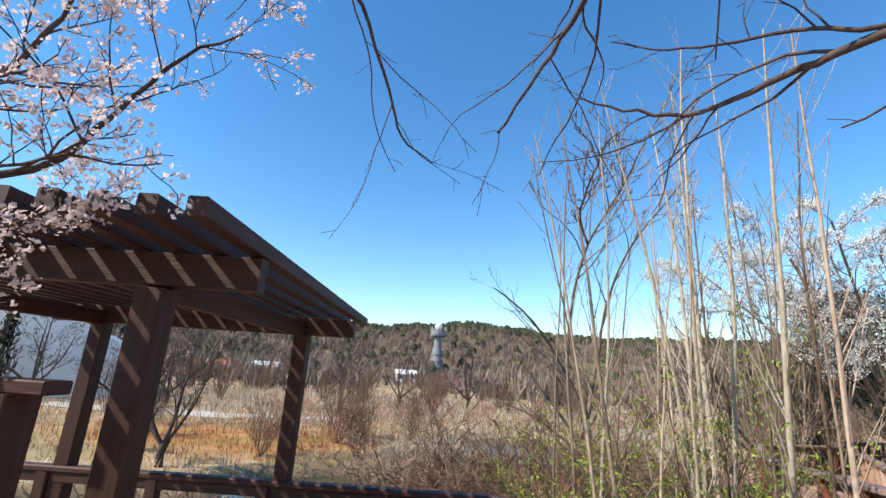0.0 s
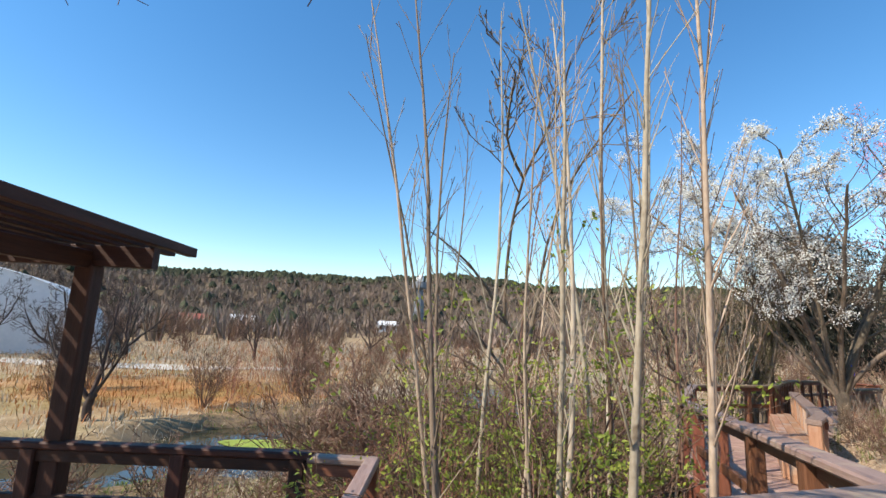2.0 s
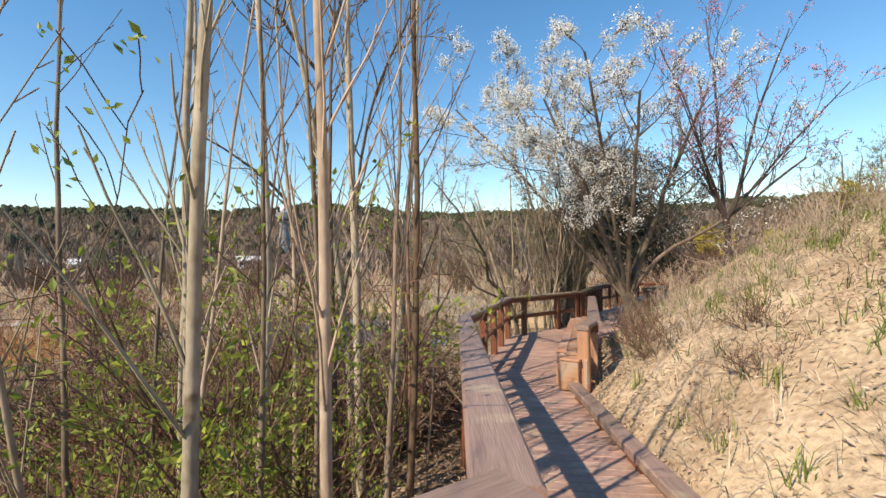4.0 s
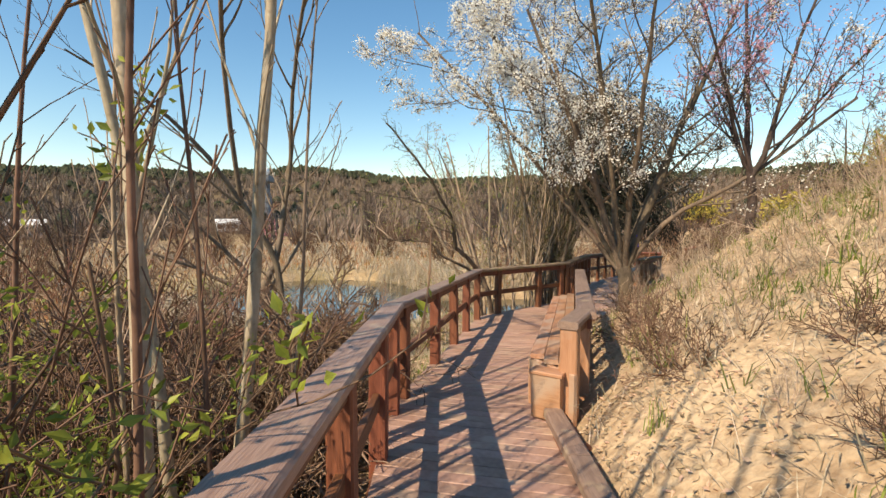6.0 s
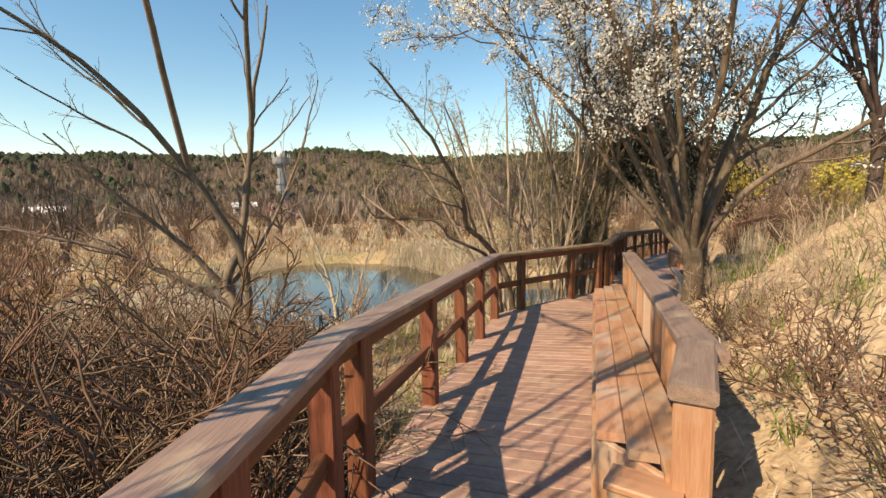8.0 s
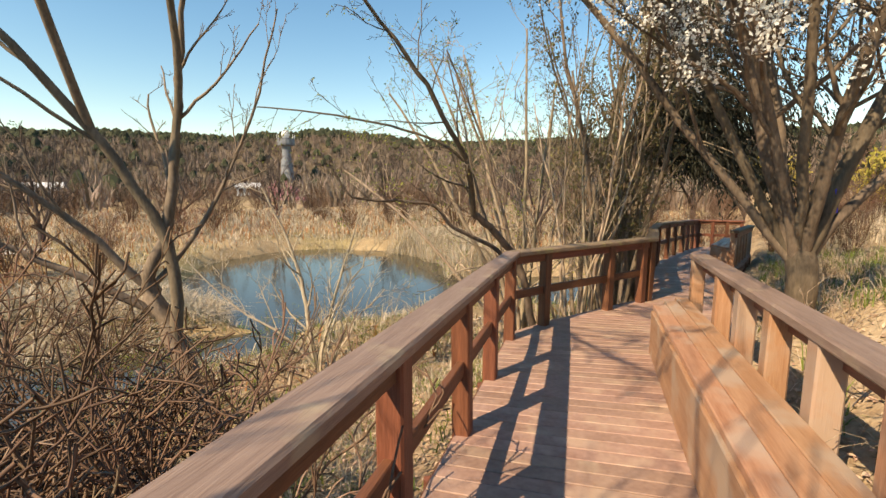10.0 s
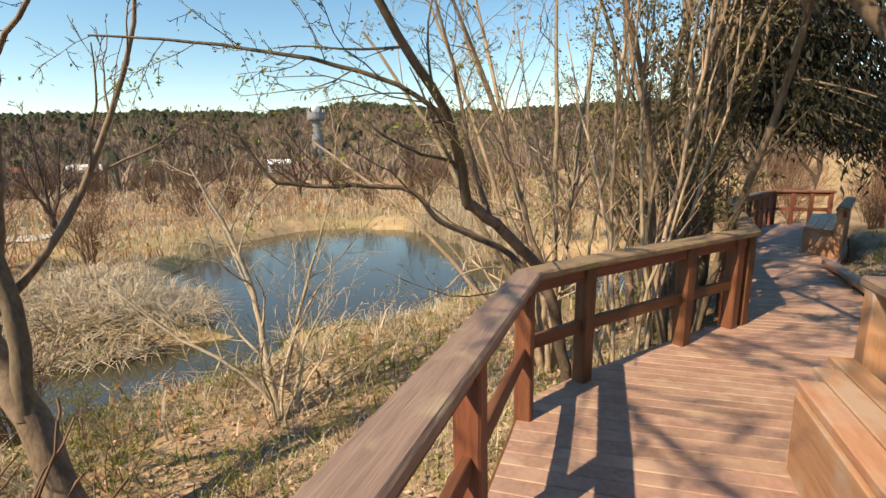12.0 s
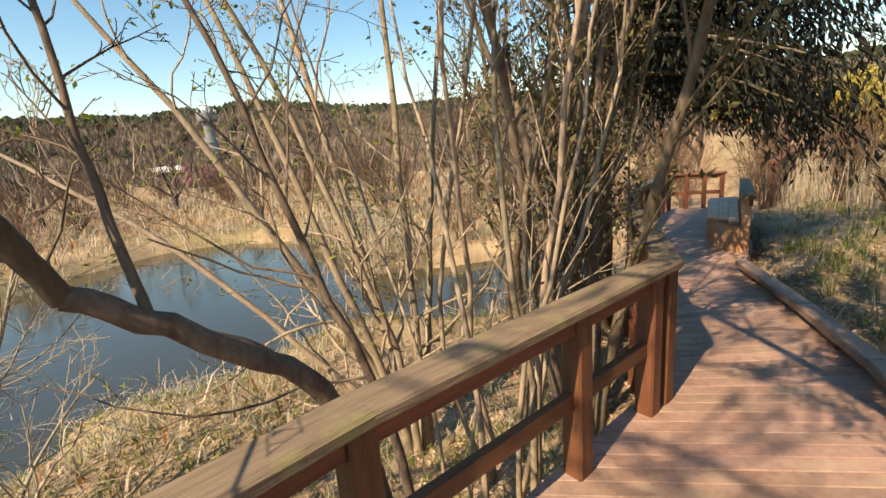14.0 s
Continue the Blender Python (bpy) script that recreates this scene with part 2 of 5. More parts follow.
def board_mesh(length, width, thick, material, chamfer=0.006):
    key = (round(length, 2), round(width, 3), round(thick, 3), material.name)
    if key not in BOARDS:
        l, w, t, c = length / 2, width / 2, thick / 2, min(chamfer, width / 4, thick / 4)
        prof = [(-w + c, -t), (w - c, -t), (w, -t + c), (w, t - c), (w - c, t), (-w + c, t), (-w, t - c), (-w, -t + c)]
        verts = [(-l, a, b) for a, b in prof] + [(l, a, b) for a, b in prof]
        faces = [(i, (i + 1) % 8, 8 + (i + 1) % 8, 8 + i) for i in range(8)] + [tuple(range(7, -1, -1)), tuple(range(8, 16))]
        BOARDS[key] = mesh_of("board", verts, faces, material)
    return BOARDS[key]


def along(p0, p1, roll=0.0):
    """A pose whose x axis runs from p0 to p1, at their middle, with z as upright as can be."""
    p0, p1 = Vector(p0), Vector(p1)
    x = (p1 - p0).normalized()
    up = Vector((0, 0, 1)) if abs(x.z) < 0.9 else Vector((0, 1, 0))
    y = up.cross(x).normalized()
    z = x.cross(y)
    m = Matrix((x, y, z)).transposed().to_4x4()
    m.translation = (p0 + p1) / 2
    return m @ pose(0, 0, 0, roll, 0, 0)


def board(name, p0, p1, width, thick, material, parent, label="", roll=0.0, chamfer=0.006):
    length = (Vector(p1) - Vector(p0)).length
    return part(name, board_mesh(length, width, thick, material, chamfer), parent, along(p0, p1, roll), label)


def post(parent, x, y, z0, z1, size, material, turn=0.0, name="post", lean=(0, 0)):
    h = z1 - z0
    me = board_mesh(h, size, size, material, 0.01)
    m = along((x, y, z0), (x + lean[0], y + lean[1], z1)) @ pose(0, 0, 0, turn, 0, 0)
    return part(name, me, parent, m)


class Geo:
    """Collects tubes and leaves for one mesh."""

    def __init__(self):
        self.v, self.f, self.cuts = [], [], []

    def cut(self, name):
        """What follows is a part of its own."""
        self.cuts.append((name, len(self.v), len(self.f)))

    def tube(self, pts, radii, sides=5):
        base = len(self.v)
        n = len(pts)
        a = None
        for i, p in enumerate(pts):
            d = (pts[min(i + 1, n - 1)] - pts[max(i - 1, 0)])
            d = d.normalized() if d.length > 1e-9 else Vector((0, 0, 1))
            a = d.orthogonal() if a is None else a - d * a.dot(d)
            a = a.normalized() if a.length > 1e-6 else d.orthogonal().normalized()
            b = d.cross(a)
            for k in range(sides):
                th = 2 * math.pi * k / sides
                self.v.append(p + (a * math.cos(th) + b * math.sin(th)) * radii[i])
        for i in range(n - 1):
            for k in range(sides):
                k2 = (k + 1) % sides
                self.f.append((base + i * sides + k, base + i * sides + k2, base + (i + 1) * sides + k2, base + (i + 1) * sides + k))

    def leaf(self, p, d, n, length, width):
        side = d.cross(n).normalized() * width / 2
        b = len(self.v)
        self.v += [p, p + d * length * 0.45 + side + n * length * 0.08, p + d * length, p + d * length * 0.45 - side + n * length * 0.08]
        self.f.append((b, b + 1, b + 2, b + 3))

    def blade(self, p, d, length, width, droop=0.3):
        side = Vector((-d.y, d.x, 0))
        side = side.normalized() * width / 2 if side.length > 1e-6 else Vector((width / 2, 0, 0))
        q = p + d * length * 0.6
        r = q + (d + Vector((d.x, d.y, 0)) * droop * 2 - Vector((0, 0, droop))) * length * 0.4
        b = len(self.v)
        self.v += [p - side, p + side, q + side * 0.7, q - side * 0.7, r]
        self.f += [(b, b + 1, b + 2, b + 3), (b + 3, b + 2, b + 4)]

    def mesh(self, name, material, smooth=False):
        return mesh_of(name, self.v, self.f, material, smooth)


def spread(rng, d, angle):
    """A direction that leaves d by about that angle, in radians."""
    a = d.orthogonal().normalized()
    th = rng.uniform(0, 2 * math.pi)
    side = a * math.cos(th) + d.cross(a) * math.sin(th)
    return (d * math.cos(angle) + side * math.sin(angle)).normalized()


def grow(rng, wood, tips, p, d, length, radius, level, P):
    """One branch with its side branches. P: kids, ratio, angle, wiggle, up, taper, first, min."""
    n = max(3, min(9, int(length / P.get("seg", 0.18)) + 2))
    pts, radii = [p.copy()], [radius]
    end = P.get("taper", 0.35)
    for i in range(n):
        d = (d + Vector((rng.gauss(0, 1), rng.gauss(0, 1), rng.gauss(0, 1))) * P["wiggle"] + Vector((0, 0, 1)) * P["up"]).normalized()
        p = p + d * (length / n)
        pts.append(p.copy())
        radii.append(max(P["min"], radius * (1 - (1 - end) * (i + 1) / n)))
    wood.tube(pts, radii, 7 if radius > 0.04 else 5 if radius > 0.012 else 3)
    limb(rng, wood, tips, pts, radii, length, level, P)


def limb(rng, wood, tips, pts, radii, length, level, P):
    kids = P["kids"][level] if level < len(P["kids"]) else 0
    if not kids:
        for i in range(1, len(pts)):
            tips.append((pts[i], (pts[i] - pts[i - 1]).normalized()))
        return
    n = len(pts) - 1
    for k in range(kids):
        f = P["first"] + (1 - P["first"]) * (k + rng.random()) / kids
        i = min(n - 1, int(f * n))
        t = f * n - i
        q = pts[i].lerp(pts[i + 1], t)
        dd = (pts[i + 1] - pts[i]).normalized()
        r = (radii[i] * (1 - t) + radii[i + 1] * t) * P.get("thin", 0.6)
        ln = length * P["ratio"] * rng.uniform(0.6, 1.2) * (1.15 - 0.55 * f)
        grow(rng, wood, tips, q, spread(rng, dd, P["angle"] * rng.uniform(0.6, 1.3)), ln, max(P["min"], r), level + 1, P)


def guided(rng, wood, tips, pts, r0, r1, P, kids_at=0):
    """A limb along given places, smoothed, that carries side branches."""
    wood.cut("limb" if wood.cuts else "trunk")
    pts = [Vector(q) for q in pts]
    fine = []
    for i in range(len(pts) - 1):
        a, b = pts[max(i - 1, 0)], pts[i]
        c, e = pts[i + 1], pts[min(i + 2, len(pts) - 1)]
        for s in range(4):
            t = s / 4
            fine.append(0.5 * ((2 * b) + (c - a) * t + (2 * a - 5 * b + 4 * c - e) * t * t + (3 * b - a - 3 * c + e) * t ** 3))
    fine.append(pts[-1])
    fine = [q + Vector((rng.gauss(0, 1), rng.gauss(0, 1), rng.gauss(0, 1))) * r0 * 0.16 if 0 < i < len(fine) - 1 else q for i, q in enumerate(fine)]
    n = len(fine) - 1
    radii = [r0 + (r1 - r0) * i / n for i in range(n + 1)]
    wood.tube(fine, radii, 9 if r0 > 0.04 else 6)
    limb(rng, wood, tips, fine, radii, sum((fine[i + 1] - fine[i]).length for i in range(n)), kids_at, P)


def foliage(rng, geo, tips, chance, size, count=1, cluster=0.03, flat=False):
    for p, d in tips:
        if rng.random() > chance:
            continue
        for _ in range(count):
            q = p + Vector((rng.gauss(0, cluster), rng.gauss(0, cluster), rng.gauss(0, cluster)))
            dd = spread(rng, d, rng.uniform(0.3, 1.4))
            nn = spread(rng, dd, 1.57)
            s = size * rng.uniform(0.6, 1.3)
            geo.leaf(q, dd, nn, s, s * (0.75 if flat else 0.5))


def tree(name, at, label, category, bark, make, leaf_mat=None, leaf_name="crown", leaf_label="", group="", seed=1, turn=0.0):
    rng = random.Random(seed)
    wood, leaves = Geo(), Geo()
    make(rng, wood, leaves)
    ob = thing(name, at, turn, label, category, group)
    cuts = wood.cuts or [("trunk", 0, 0)]
    for (nm, v0, f0), (_, v1, f1) in zip(cuts, cuts[1:] + [("", len(wood.v), len(wood.f))]):
        if f1 > f0:
            part(nm, mesh_of(nm, wood.v[v0:v1], [tuple(k - v0 for k in f) for f in wood.f[f0:f1]], bark, True), ob)
    if leaf_mat and leaves.f:
        part(leaf_name, leaves.mesh(leaf_name, leaf_mat), ob, None, leaf_label)
    return ob


# ---- ground ----
RIGHT_EDGE = [(3.6, 0.2), (4.2, 2.0), (5.0, 4.4), (5.95, 6.85), (9.2, 10.95), (11.1, 11.95), (13.0, 14.1), (14.7, 15.1), (17.2, 16.9), (22.0, 21.0)]
LEFT_EDGE = [(0.6, 2.5), (3.3, 3.15), (4.9, 7.75), (7.42, 11.72), (8.0, 11.98), (9.95, 12.62), (11.6, 14.5), (13.3, 16.2), (15.6, 17.95), (20.0, 21.5)]
WATER_Z = -1.75


def deck_z(y):
    return float(np.clip(0.5 - 0.0633 * (y - 3.5), 0.0, 0.5) - np.clip(0.055 * (y - 12.5), 0.0, 0.35))


def side_of(x, y, line):
    """Signed distance of points to a line of places: right of its course is positive."""
    best = np.full(x.shape, 1e9)
    sign = np.ones(x.shape)
    for (ax, ay), (bx, by) in zip(line, line[1:]):
        dx, dy = bx - ax, by - ay
        t = np.clip(((x - ax) * dx + (y - ay) * dy) / (dx * dx + dy * dy), 0, 1)
        d = np.hypot(x - ax - t * dx, y - ay - t * dy)
        s = np.sign((x - ax) * dy - (y - ay) * dx)
        sign = np.where(d < best - 1e-6, s, sign)
        best = np.minimum(best, d)
    return best * sign


def smooth(a, b, x):
    t = np.clip((x - a) / (b - a), 0, 1)
    return t * t * (3 - 2 * t)


def wave(x, y, k, s):
    return np.sin(x * k + s) * np.cos(y * k * 1.13 - s * 1.7) + 0.5 * np.sin(x * k * 2.3 - y * k * 1.9 + s * 3)


def pond(x, y):
    """Below 0 in the water, about 1 a few metres from it."""
    w = 0.09 * wave(x, y, 0.9, 0.4)
    def oval(cx, cy, rx, ry, turn=0.0):
        c, s = math.cos(turn), math.sin(turn)
        u, v = (x - cx) * c + (y - cy) * s, -(x - cx) * s + (y - cy) * c
        return np.sqrt((u / rx) ** 2 + (v / ry) ** 2) - 1
    a = oval(5.7, 25.0, 4.7, 6.6)
    b = oval(11.5, 20.6, 4.8, 1.9, -0.3)
    c = oval(-1.9, 15.4, 4.0, 2.9, 0.3)
    e = oval(1.6, 16.6, 3.2, 1.3, 0.15)
    g = oval(-6.5, 12.0, 3.0, 1.2, 0.3)
    return np.minimum.reduce([a * 4, b * 2.2, c * 2.5, e * 1.5, g * 1.5]) + w * 2


def height(x, y):
    x, y = np.asarray(x, float), np.asarray(y, float)
    dr, dl = side_of(x, y, RIGHT_EDGE), side_of(x, y, LEFT_EDGE)
    dz = np.clip(0.5 - 0.0633 * (y - 3.5), 0.0, 0.5) - np.clip(0.055 * (y - 12.5), 0.0, 0.35)
    low = -1.28 + 0.08 * wave(x, y, 0.35, 1.0) * (1 - smooth(20, 45, np.hypot(x - 5, y - 12))) + 0.03 * wave(x, y, 1.7, 2.0)
    left = np.maximum(-dl, 0)
    near = dz - 0.75 - 0.6 * smooth(0, 2.8, left)
    h = near * (1 - smooth(1.5, 4.0, left)) + low * smooth(1.5, 4.0, left)
    d = np.maximum(dr, 0)
    tall = 1 - 0.76 * smooth(8.6, 12.6, y - 0.12 * d) + 0.25 * smooth(17, 26, y)
    bank = (0.64 * np.minimum(d, 3.0) + 0.36 * np.clip(d - 3.0, 0, 7)) * tall
    bank = np.minimum(bank, 4.0) + 0.05 * wave(x, y, 1.3, 3.0) * smooth(0.2, 1.5, d) + 0.02 * wave(x, y, 4.3, 1.0) * smooth(0.1, 0.6, d)
    h = np.where(dr > 0, dz - 0.12 + bank * smooth(0, 0.25, d), h)
    h = np.where((dr <= 0) & (dl >= 0), dz - 0.75, h)
    away = np.hypot(x - 5, y - 12)
    h = h * (1 - smooth(16, 30, away)) + np.where(dr > 0, np.minimum(h, 1.2), low) * smooth(16, 30, away)
    p = pond(x, y)
    wet = 1 - smooth(-0.3, 1.0, p)
    h = np.where(dl < 0, h * (1 - wet) + (-2.1) * wet, h)
    r = np.hypot(x - 3, y - 2)
    az = np.degrees(np.arctan2(x - 3, y - 2))
    top = 27.5 + 6.0 * np.exp(-((az - 2.0) / 9.0) ** 2) - 2.5 * smooth(15, 36, -az) + 0.7 * np.sin(az * 0.27) + 0.5 * np.sin(az * 0.9)
    h = h * (1 - smooth(60, 110, r)) - 1.2 * smooth(60, 110, r) + smooth(170, 325, r) * (top + 1.2)
    return h


def gz(x, y):
    return float(height(np.array([x]), np.array([y]))[0])


def build_ground():
    n, span, a = 380, 5.75, 5.0
    u = np.linspace(-span, span, n)
    gx, gy = np.meshgrid(5.0 + a * np.sinh(u), 11.0 + a * np.sinh(u), indexing="ij")
    z = height(gx, gy)
    verts = np.stack([gx, gy, z], -1).reshape(-1, 3)
    i, j = np.meshgrid(np.arange(n - 1), np.arange(n - 1), indexing="ij")
    k = (i * n + j).reshape(-1)
    faces = np.stack([k, k + n, k + n + 1, k + 1], -1)
    me = bpy.data.meshes.new("ground")
    me.from_pydata(verts.tolist(), [], faces.tolist())
    me.materials.append(GROUND)
    me.polygons.foreach_set("use_smooth", [True] * len(me.polygons))
    x, y = gx.reshape(-1), gy.reshape(-1)
    dr, dl, p = side_of(x, y, RIGHT_EDGE), side_of(x, y, LEFT_EDGE), pond(x, y)
    zones = {
        "field": smooth(2.5, 6, -dl) * (0.75 + 0.25 * np.sin(x * 0.4 + y * 0.3)),
        "sand": np.where(dr > 0, smooth(0.0, 0.3, dr) * (1 - 0.75 * smooth(3.2, 5.5, dr + 0.6 * wave(x, y, 0.8, 0))) * (1 - smooth(9, 12.5, y)), 0),
        "rust": np.exp(-(((x + 9.5) / 7) ** 2 + ((y - 21.5) / 4.2) ** 2) ** 2) + 0.5 * np.exp(-(((x - 5) / 5) ** 2 + ((y - 38) / 2.5) ** 2)),
        "green": np.where(dr > 0, (0.65 * smooth(2.2, 4.5, dr) + 0.1 * smooth(10, 13, y)) * (1 - smooth(14, 26, np.hypot(x - 8, y - 12))), 0.35 * smooth(0.1, 0.5, wave(x, y, 0.5, 2.0)) * smooth(2, 5, -dl) * (1 - smooth(30, 60, y))),
        "mud": np.maximum(0.8 * (1 - smooth(-0.25, 0.12, p)), 0.75 * (1 - smooth(0.1, 1.3, p)) * (1 - smooth(0.0, 2.5, x)) * (y < 24)) + 0.8 * smooth(75, 150, np.hypot(x - 3, y - 2)) + 0.6 * np.exp(-(((x + 4) / 5) ** 2 + ((y - 10) / 4) ** 2)),
    }
    for key, val in zones.items():
        at = me.attributes.new(key, "FLOAT", "POINT")
        at.data.foreach_set("value", np.clip(val, 0, 1).astype(np.float32))
    tagged(new("ground", me), kind="structure")


build_ground()
tagged(new("water", mesh_of("water", [(-14, 8, WATER_Z), (22, 8, WATER_Z), (22, 40, WATER_Z), (-14, 40, WATER_Z)], [(0, 1, 2, 3)], WATER)), kind="structure")

# algae mat in the near arm of the pond
_r = random.Random(4)
_v, _f = [(-2.5, 15.1, WATER_Z + 0.012)], []
for _i in range(40):
    _t = 2 * math.pi * _i / 40
    _q = 1 + 0.22 * math.sin(3 * _t) + 0.12 * math.sin(7 * _t + 1) + _r.uniform(-0.05, 0.05)
    _v.append((-2.5 + 1.75 * _q * math.cos(_t), 15.1 + 1.2 * _q * math.sin(_t), WATER_Z + 0.012))
    _f.append((0, 1 + _i, 1 + (_i + 1) % 40))
tagged(new("algae", mesh_of("algae", _v, _f, ALGAE)), "bright green algae floating on the still pond", "algae", kind="stuff")


# ---- boardwalk ----
def lerp2(line, f):
    """The place a fraction f along a line of places."""
    lens = [math.dist(a, b) for a, b in zip(line, line[1:])]
    s = f * sum(lens)
    for (a, b), l in zip(zip(line, line[1:]), lens):
        if s <= l:
            return (a[0] + (b[0] - a[0]) * s / l, a[1] + (b[1] - a[1]) * s / l)
        s -= l
    return line[-1]


boardwalk = thing("boardwalk", (6, 8, 0), kind="structure")
PLANK = 0.118


def planks(corners, z_of, material=DECK):
    """Planks laid across a four-cornered bay from edge a-b to edge d-c, clipped to its sides."""
    (ax, ay), (bx, by), (cx, cy), (dx, dy) = corners
    n = max(1, round((math.dist((ax, ay), (dx, dy)) + math.dist((bx, by), (cx, cy))) / 2 / PLANK))
    for i in range(n):
        f0, f1 = i / n, (i + 1) / n
        g = 0.003 / max(0.1, math.dist((ax, ay), (dx, dy)) / n) / n
        l0 = (ax + (dx - ax) * (f0 + g), ay + (dy - ay) * (f0 + g))
        l1 = (ax + (dx - ax) * (f1 - g), ay + (dy - ay) * (f1 - g))
        r0 = (bx + (cx - bx) * (f0 + g), by + (cy - by) * (f0 + g))
        r1 = (bx + (cx - bx) * (f1 - g), by + (cy - by) * (f1 - g))
        mid = Vector(((l0[0] + r0[0] + l1[0] + r1[0]) / 4, (l0[1] + r0[1] + l1[1] + r1[1]) / 4, 0))
        lift = random.uniform(-0.0015, 0.0015)
        mid.z = z_of(mid.y) + lift
        ang = math.atan2((r0[1] + r1[1] - l0[1] - l1[1]), (r0[0] + r1[0] - l0[0] - l1[0]))
        m = Matrix.Translation(mid) @ Matrix.Rotation(ang, 4, "Z")
        inv = m.inverted()
        c = 0.004
        top, bot = [], []
        for q in (l0, r0, r1, l1):
            zq = z_of(q[1]) + lift
            top.append(inv @ Vector((q[0], q[1], zq)))
            bot.append(inv @ Vector((q[0], q[1], zq - 0.035)))
        rim = [t + Vector((0, 0, -c)) for t in top]
        cen = sum(top, Vector()) / 4
        top = [t + Vector((0, (cen.y - t.y) / abs(cen.y - t.y) * c if abs(cen.y - t.y) > 1e-4 else 0, 0)) for t in top]
        v = top + rim + bot
        f = [(0, 1, 2, 3)] + [(k, 4 + k, 4 + (k + 1) % 4, (k + 1) % 4) for k in range(4)] + [(4 + k, 8 + k, 8 + (k + 1) % 4, 4 + (k + 1) % 4) for k in range(4)]
        part("plank", mesh_of("plank", v, f, material), boardwalk, m)


DECK_L = [(3.42, 3.1), (4.9, 7.75), (7.42, 11.74), (8.0, 12.0), (9.98, 12.66), (11.6, 14.5), (13.3, 16.2), (15.6, 17.95), (17.2, 19.0)]
DECK_R = [(4.45, 2.75), (6.1, 6.85), (9.2, 10.75), (9.8, 10.95), (11.2, 11.95), (13.0, 14.1), (14.6, 15.1), (16.9, 16.8), (18.3, 18.2)]
BAYS = [[DECK_L[i], DECK_R[i], DECK_R[i + 1], DECK_L[i + 1]] for i in range(len(DECK_L) - 1)]
for bay in BAYS:
    planks(bay, deck_z)
# the upper landing, where the walk begins
planks([(-1.2, -1.5), (3.9, -1.5), (4.45, 2.75), (0.2, 2.6)], lambda y: 0.5)
planks([(0.2, 2.6), (4.45, 2.75), (4.45, 2.76), (3.42, 3.1)], lambda y: 0.5)
# beams under the edges
for line in (DECK_L, DECK_R):
    for a, b in zip(line, line[1:]):
        board("edge_beam", (*a, deck_z(a[1]) - 0.11), (*b, deck_z(b[1]) - 0.11), 0.05, 0.14, RAIL, boardwalk)
for i in range(1, 16):
    for line in (DECK_L, DECK_R):
        x, y = lerp2(line, i / 16)
        g = gz(x, y)
        post(boardwalk, x, y, g - 0.15, max(g + 0.05, deck_z(y) - 0.05), 0.1, RAIL, name="support_post")


# ---- handrails ----
def handrail(label, line, posts, cap_mat, wood, cap_w=0.17, cap_t=0.055, mid=0.42, post_w=0.11, foot=None, mids=True, base=None):
    """line: places (x, y, z of the cap's top); posts: fractions or places along it."""
    ob = thing("handrail", (line[0][0], line[0][1], 0), label=label, category="railing", group="boardwalk railings")
    for i, (a, b) in enumerate(zip(line, line[1:])):
        a, b = Vector(a), Vector(b)
        d = (b - a).normalized()
        drop = Vector((0, 0, cap_t / 2))
        board("cap_board", a - drop - d * (0.03 if i else 0), b - drop + d * 0.03 - Vector((0, 0, 0.0025 * (i % 2))), cap_w, cap_t, cap_mat, ob, chamfer=0.012)
        side = Vector((d.y, -d.x, 0)).normalized()
        board("under_rail", a - Vector((0, 0, cap_t + 0.045)) + side * 0.015, b - Vector((0, 0, cap_t + 0.045)) + side * 0.015, 0.04, 0.085, wood, ob)
        if mids:
            board("middle_rail", a - Vector((0, 0, 0.9 - mid)), b - Vector((0, 0, 0.9 - mid)), 0.045, 0.09, wood, ob)
    for x, y, z, turn in posts:
        z0 = base if base is not None else deck_z(y) - 0.12
        post(ob, x, y, z0, z - cap_t + 0.004, post_w * random.uniform(0.96, 1.04), wood, turn, lean=(random.uniform(-0.012, 0.012), random.uniform(-0.012, 0.012)))
    return ob


def rail_at(a, b, f, off=0.0):
    d = (Vector(b) - Vector(a))
    s = Vector((d.y, -d.x, 0)).normalized() * off
    q = Vector(a).lerp(Vector(b), f) + s
    return (q.x, q.y, q.z, math.degrees(math.atan2(d.y, d.x)))


A0, A1, A2, A3, A4 = (3.36, 3.15, 1.415), (4.91, 7.68, 1.125), (7.42, 11.68, 0.915), (7.97, 11.92, 0.905), (9.93, 12.54, 0.895)
C0 = (2.3, 2.86, 1.415)
handrail("reddish-brown wooden corner railing of the upper landing", [C0, A0], [rail_at(C0, A0, f) for f in (0.04, 0.5, 0.95)], CAP, RAIL)
handrail("reddish-brown wooden railing along the sloping boardwalk above bushes", [A0, A1],
         [rail_at(A0, A1, f) for f in (0.02, 0.18, 0.38, 0.58, 0.79, 0.96)], CAP, RAIL)
handrail("brown wooden railing with a worn flat cap beside the pond", [A1, A2],
         [rail_at(A1, A2, f) for f in (0.045, 0.30, 0.53, 0.73, 0.97)], CAP, RAIL)
handrail("short brown railing at the bend above the pond", [A2, A3], [rail_at(A2, A3, 0.93)], MOSSY, RAIL)
handrail("mossy brown wooden railing curving past the pale trunks", [A3, A4], [rail_at(A3, A4, f) for f in (0.55, 0.9, 0.985)], MOSSY, RAIL)

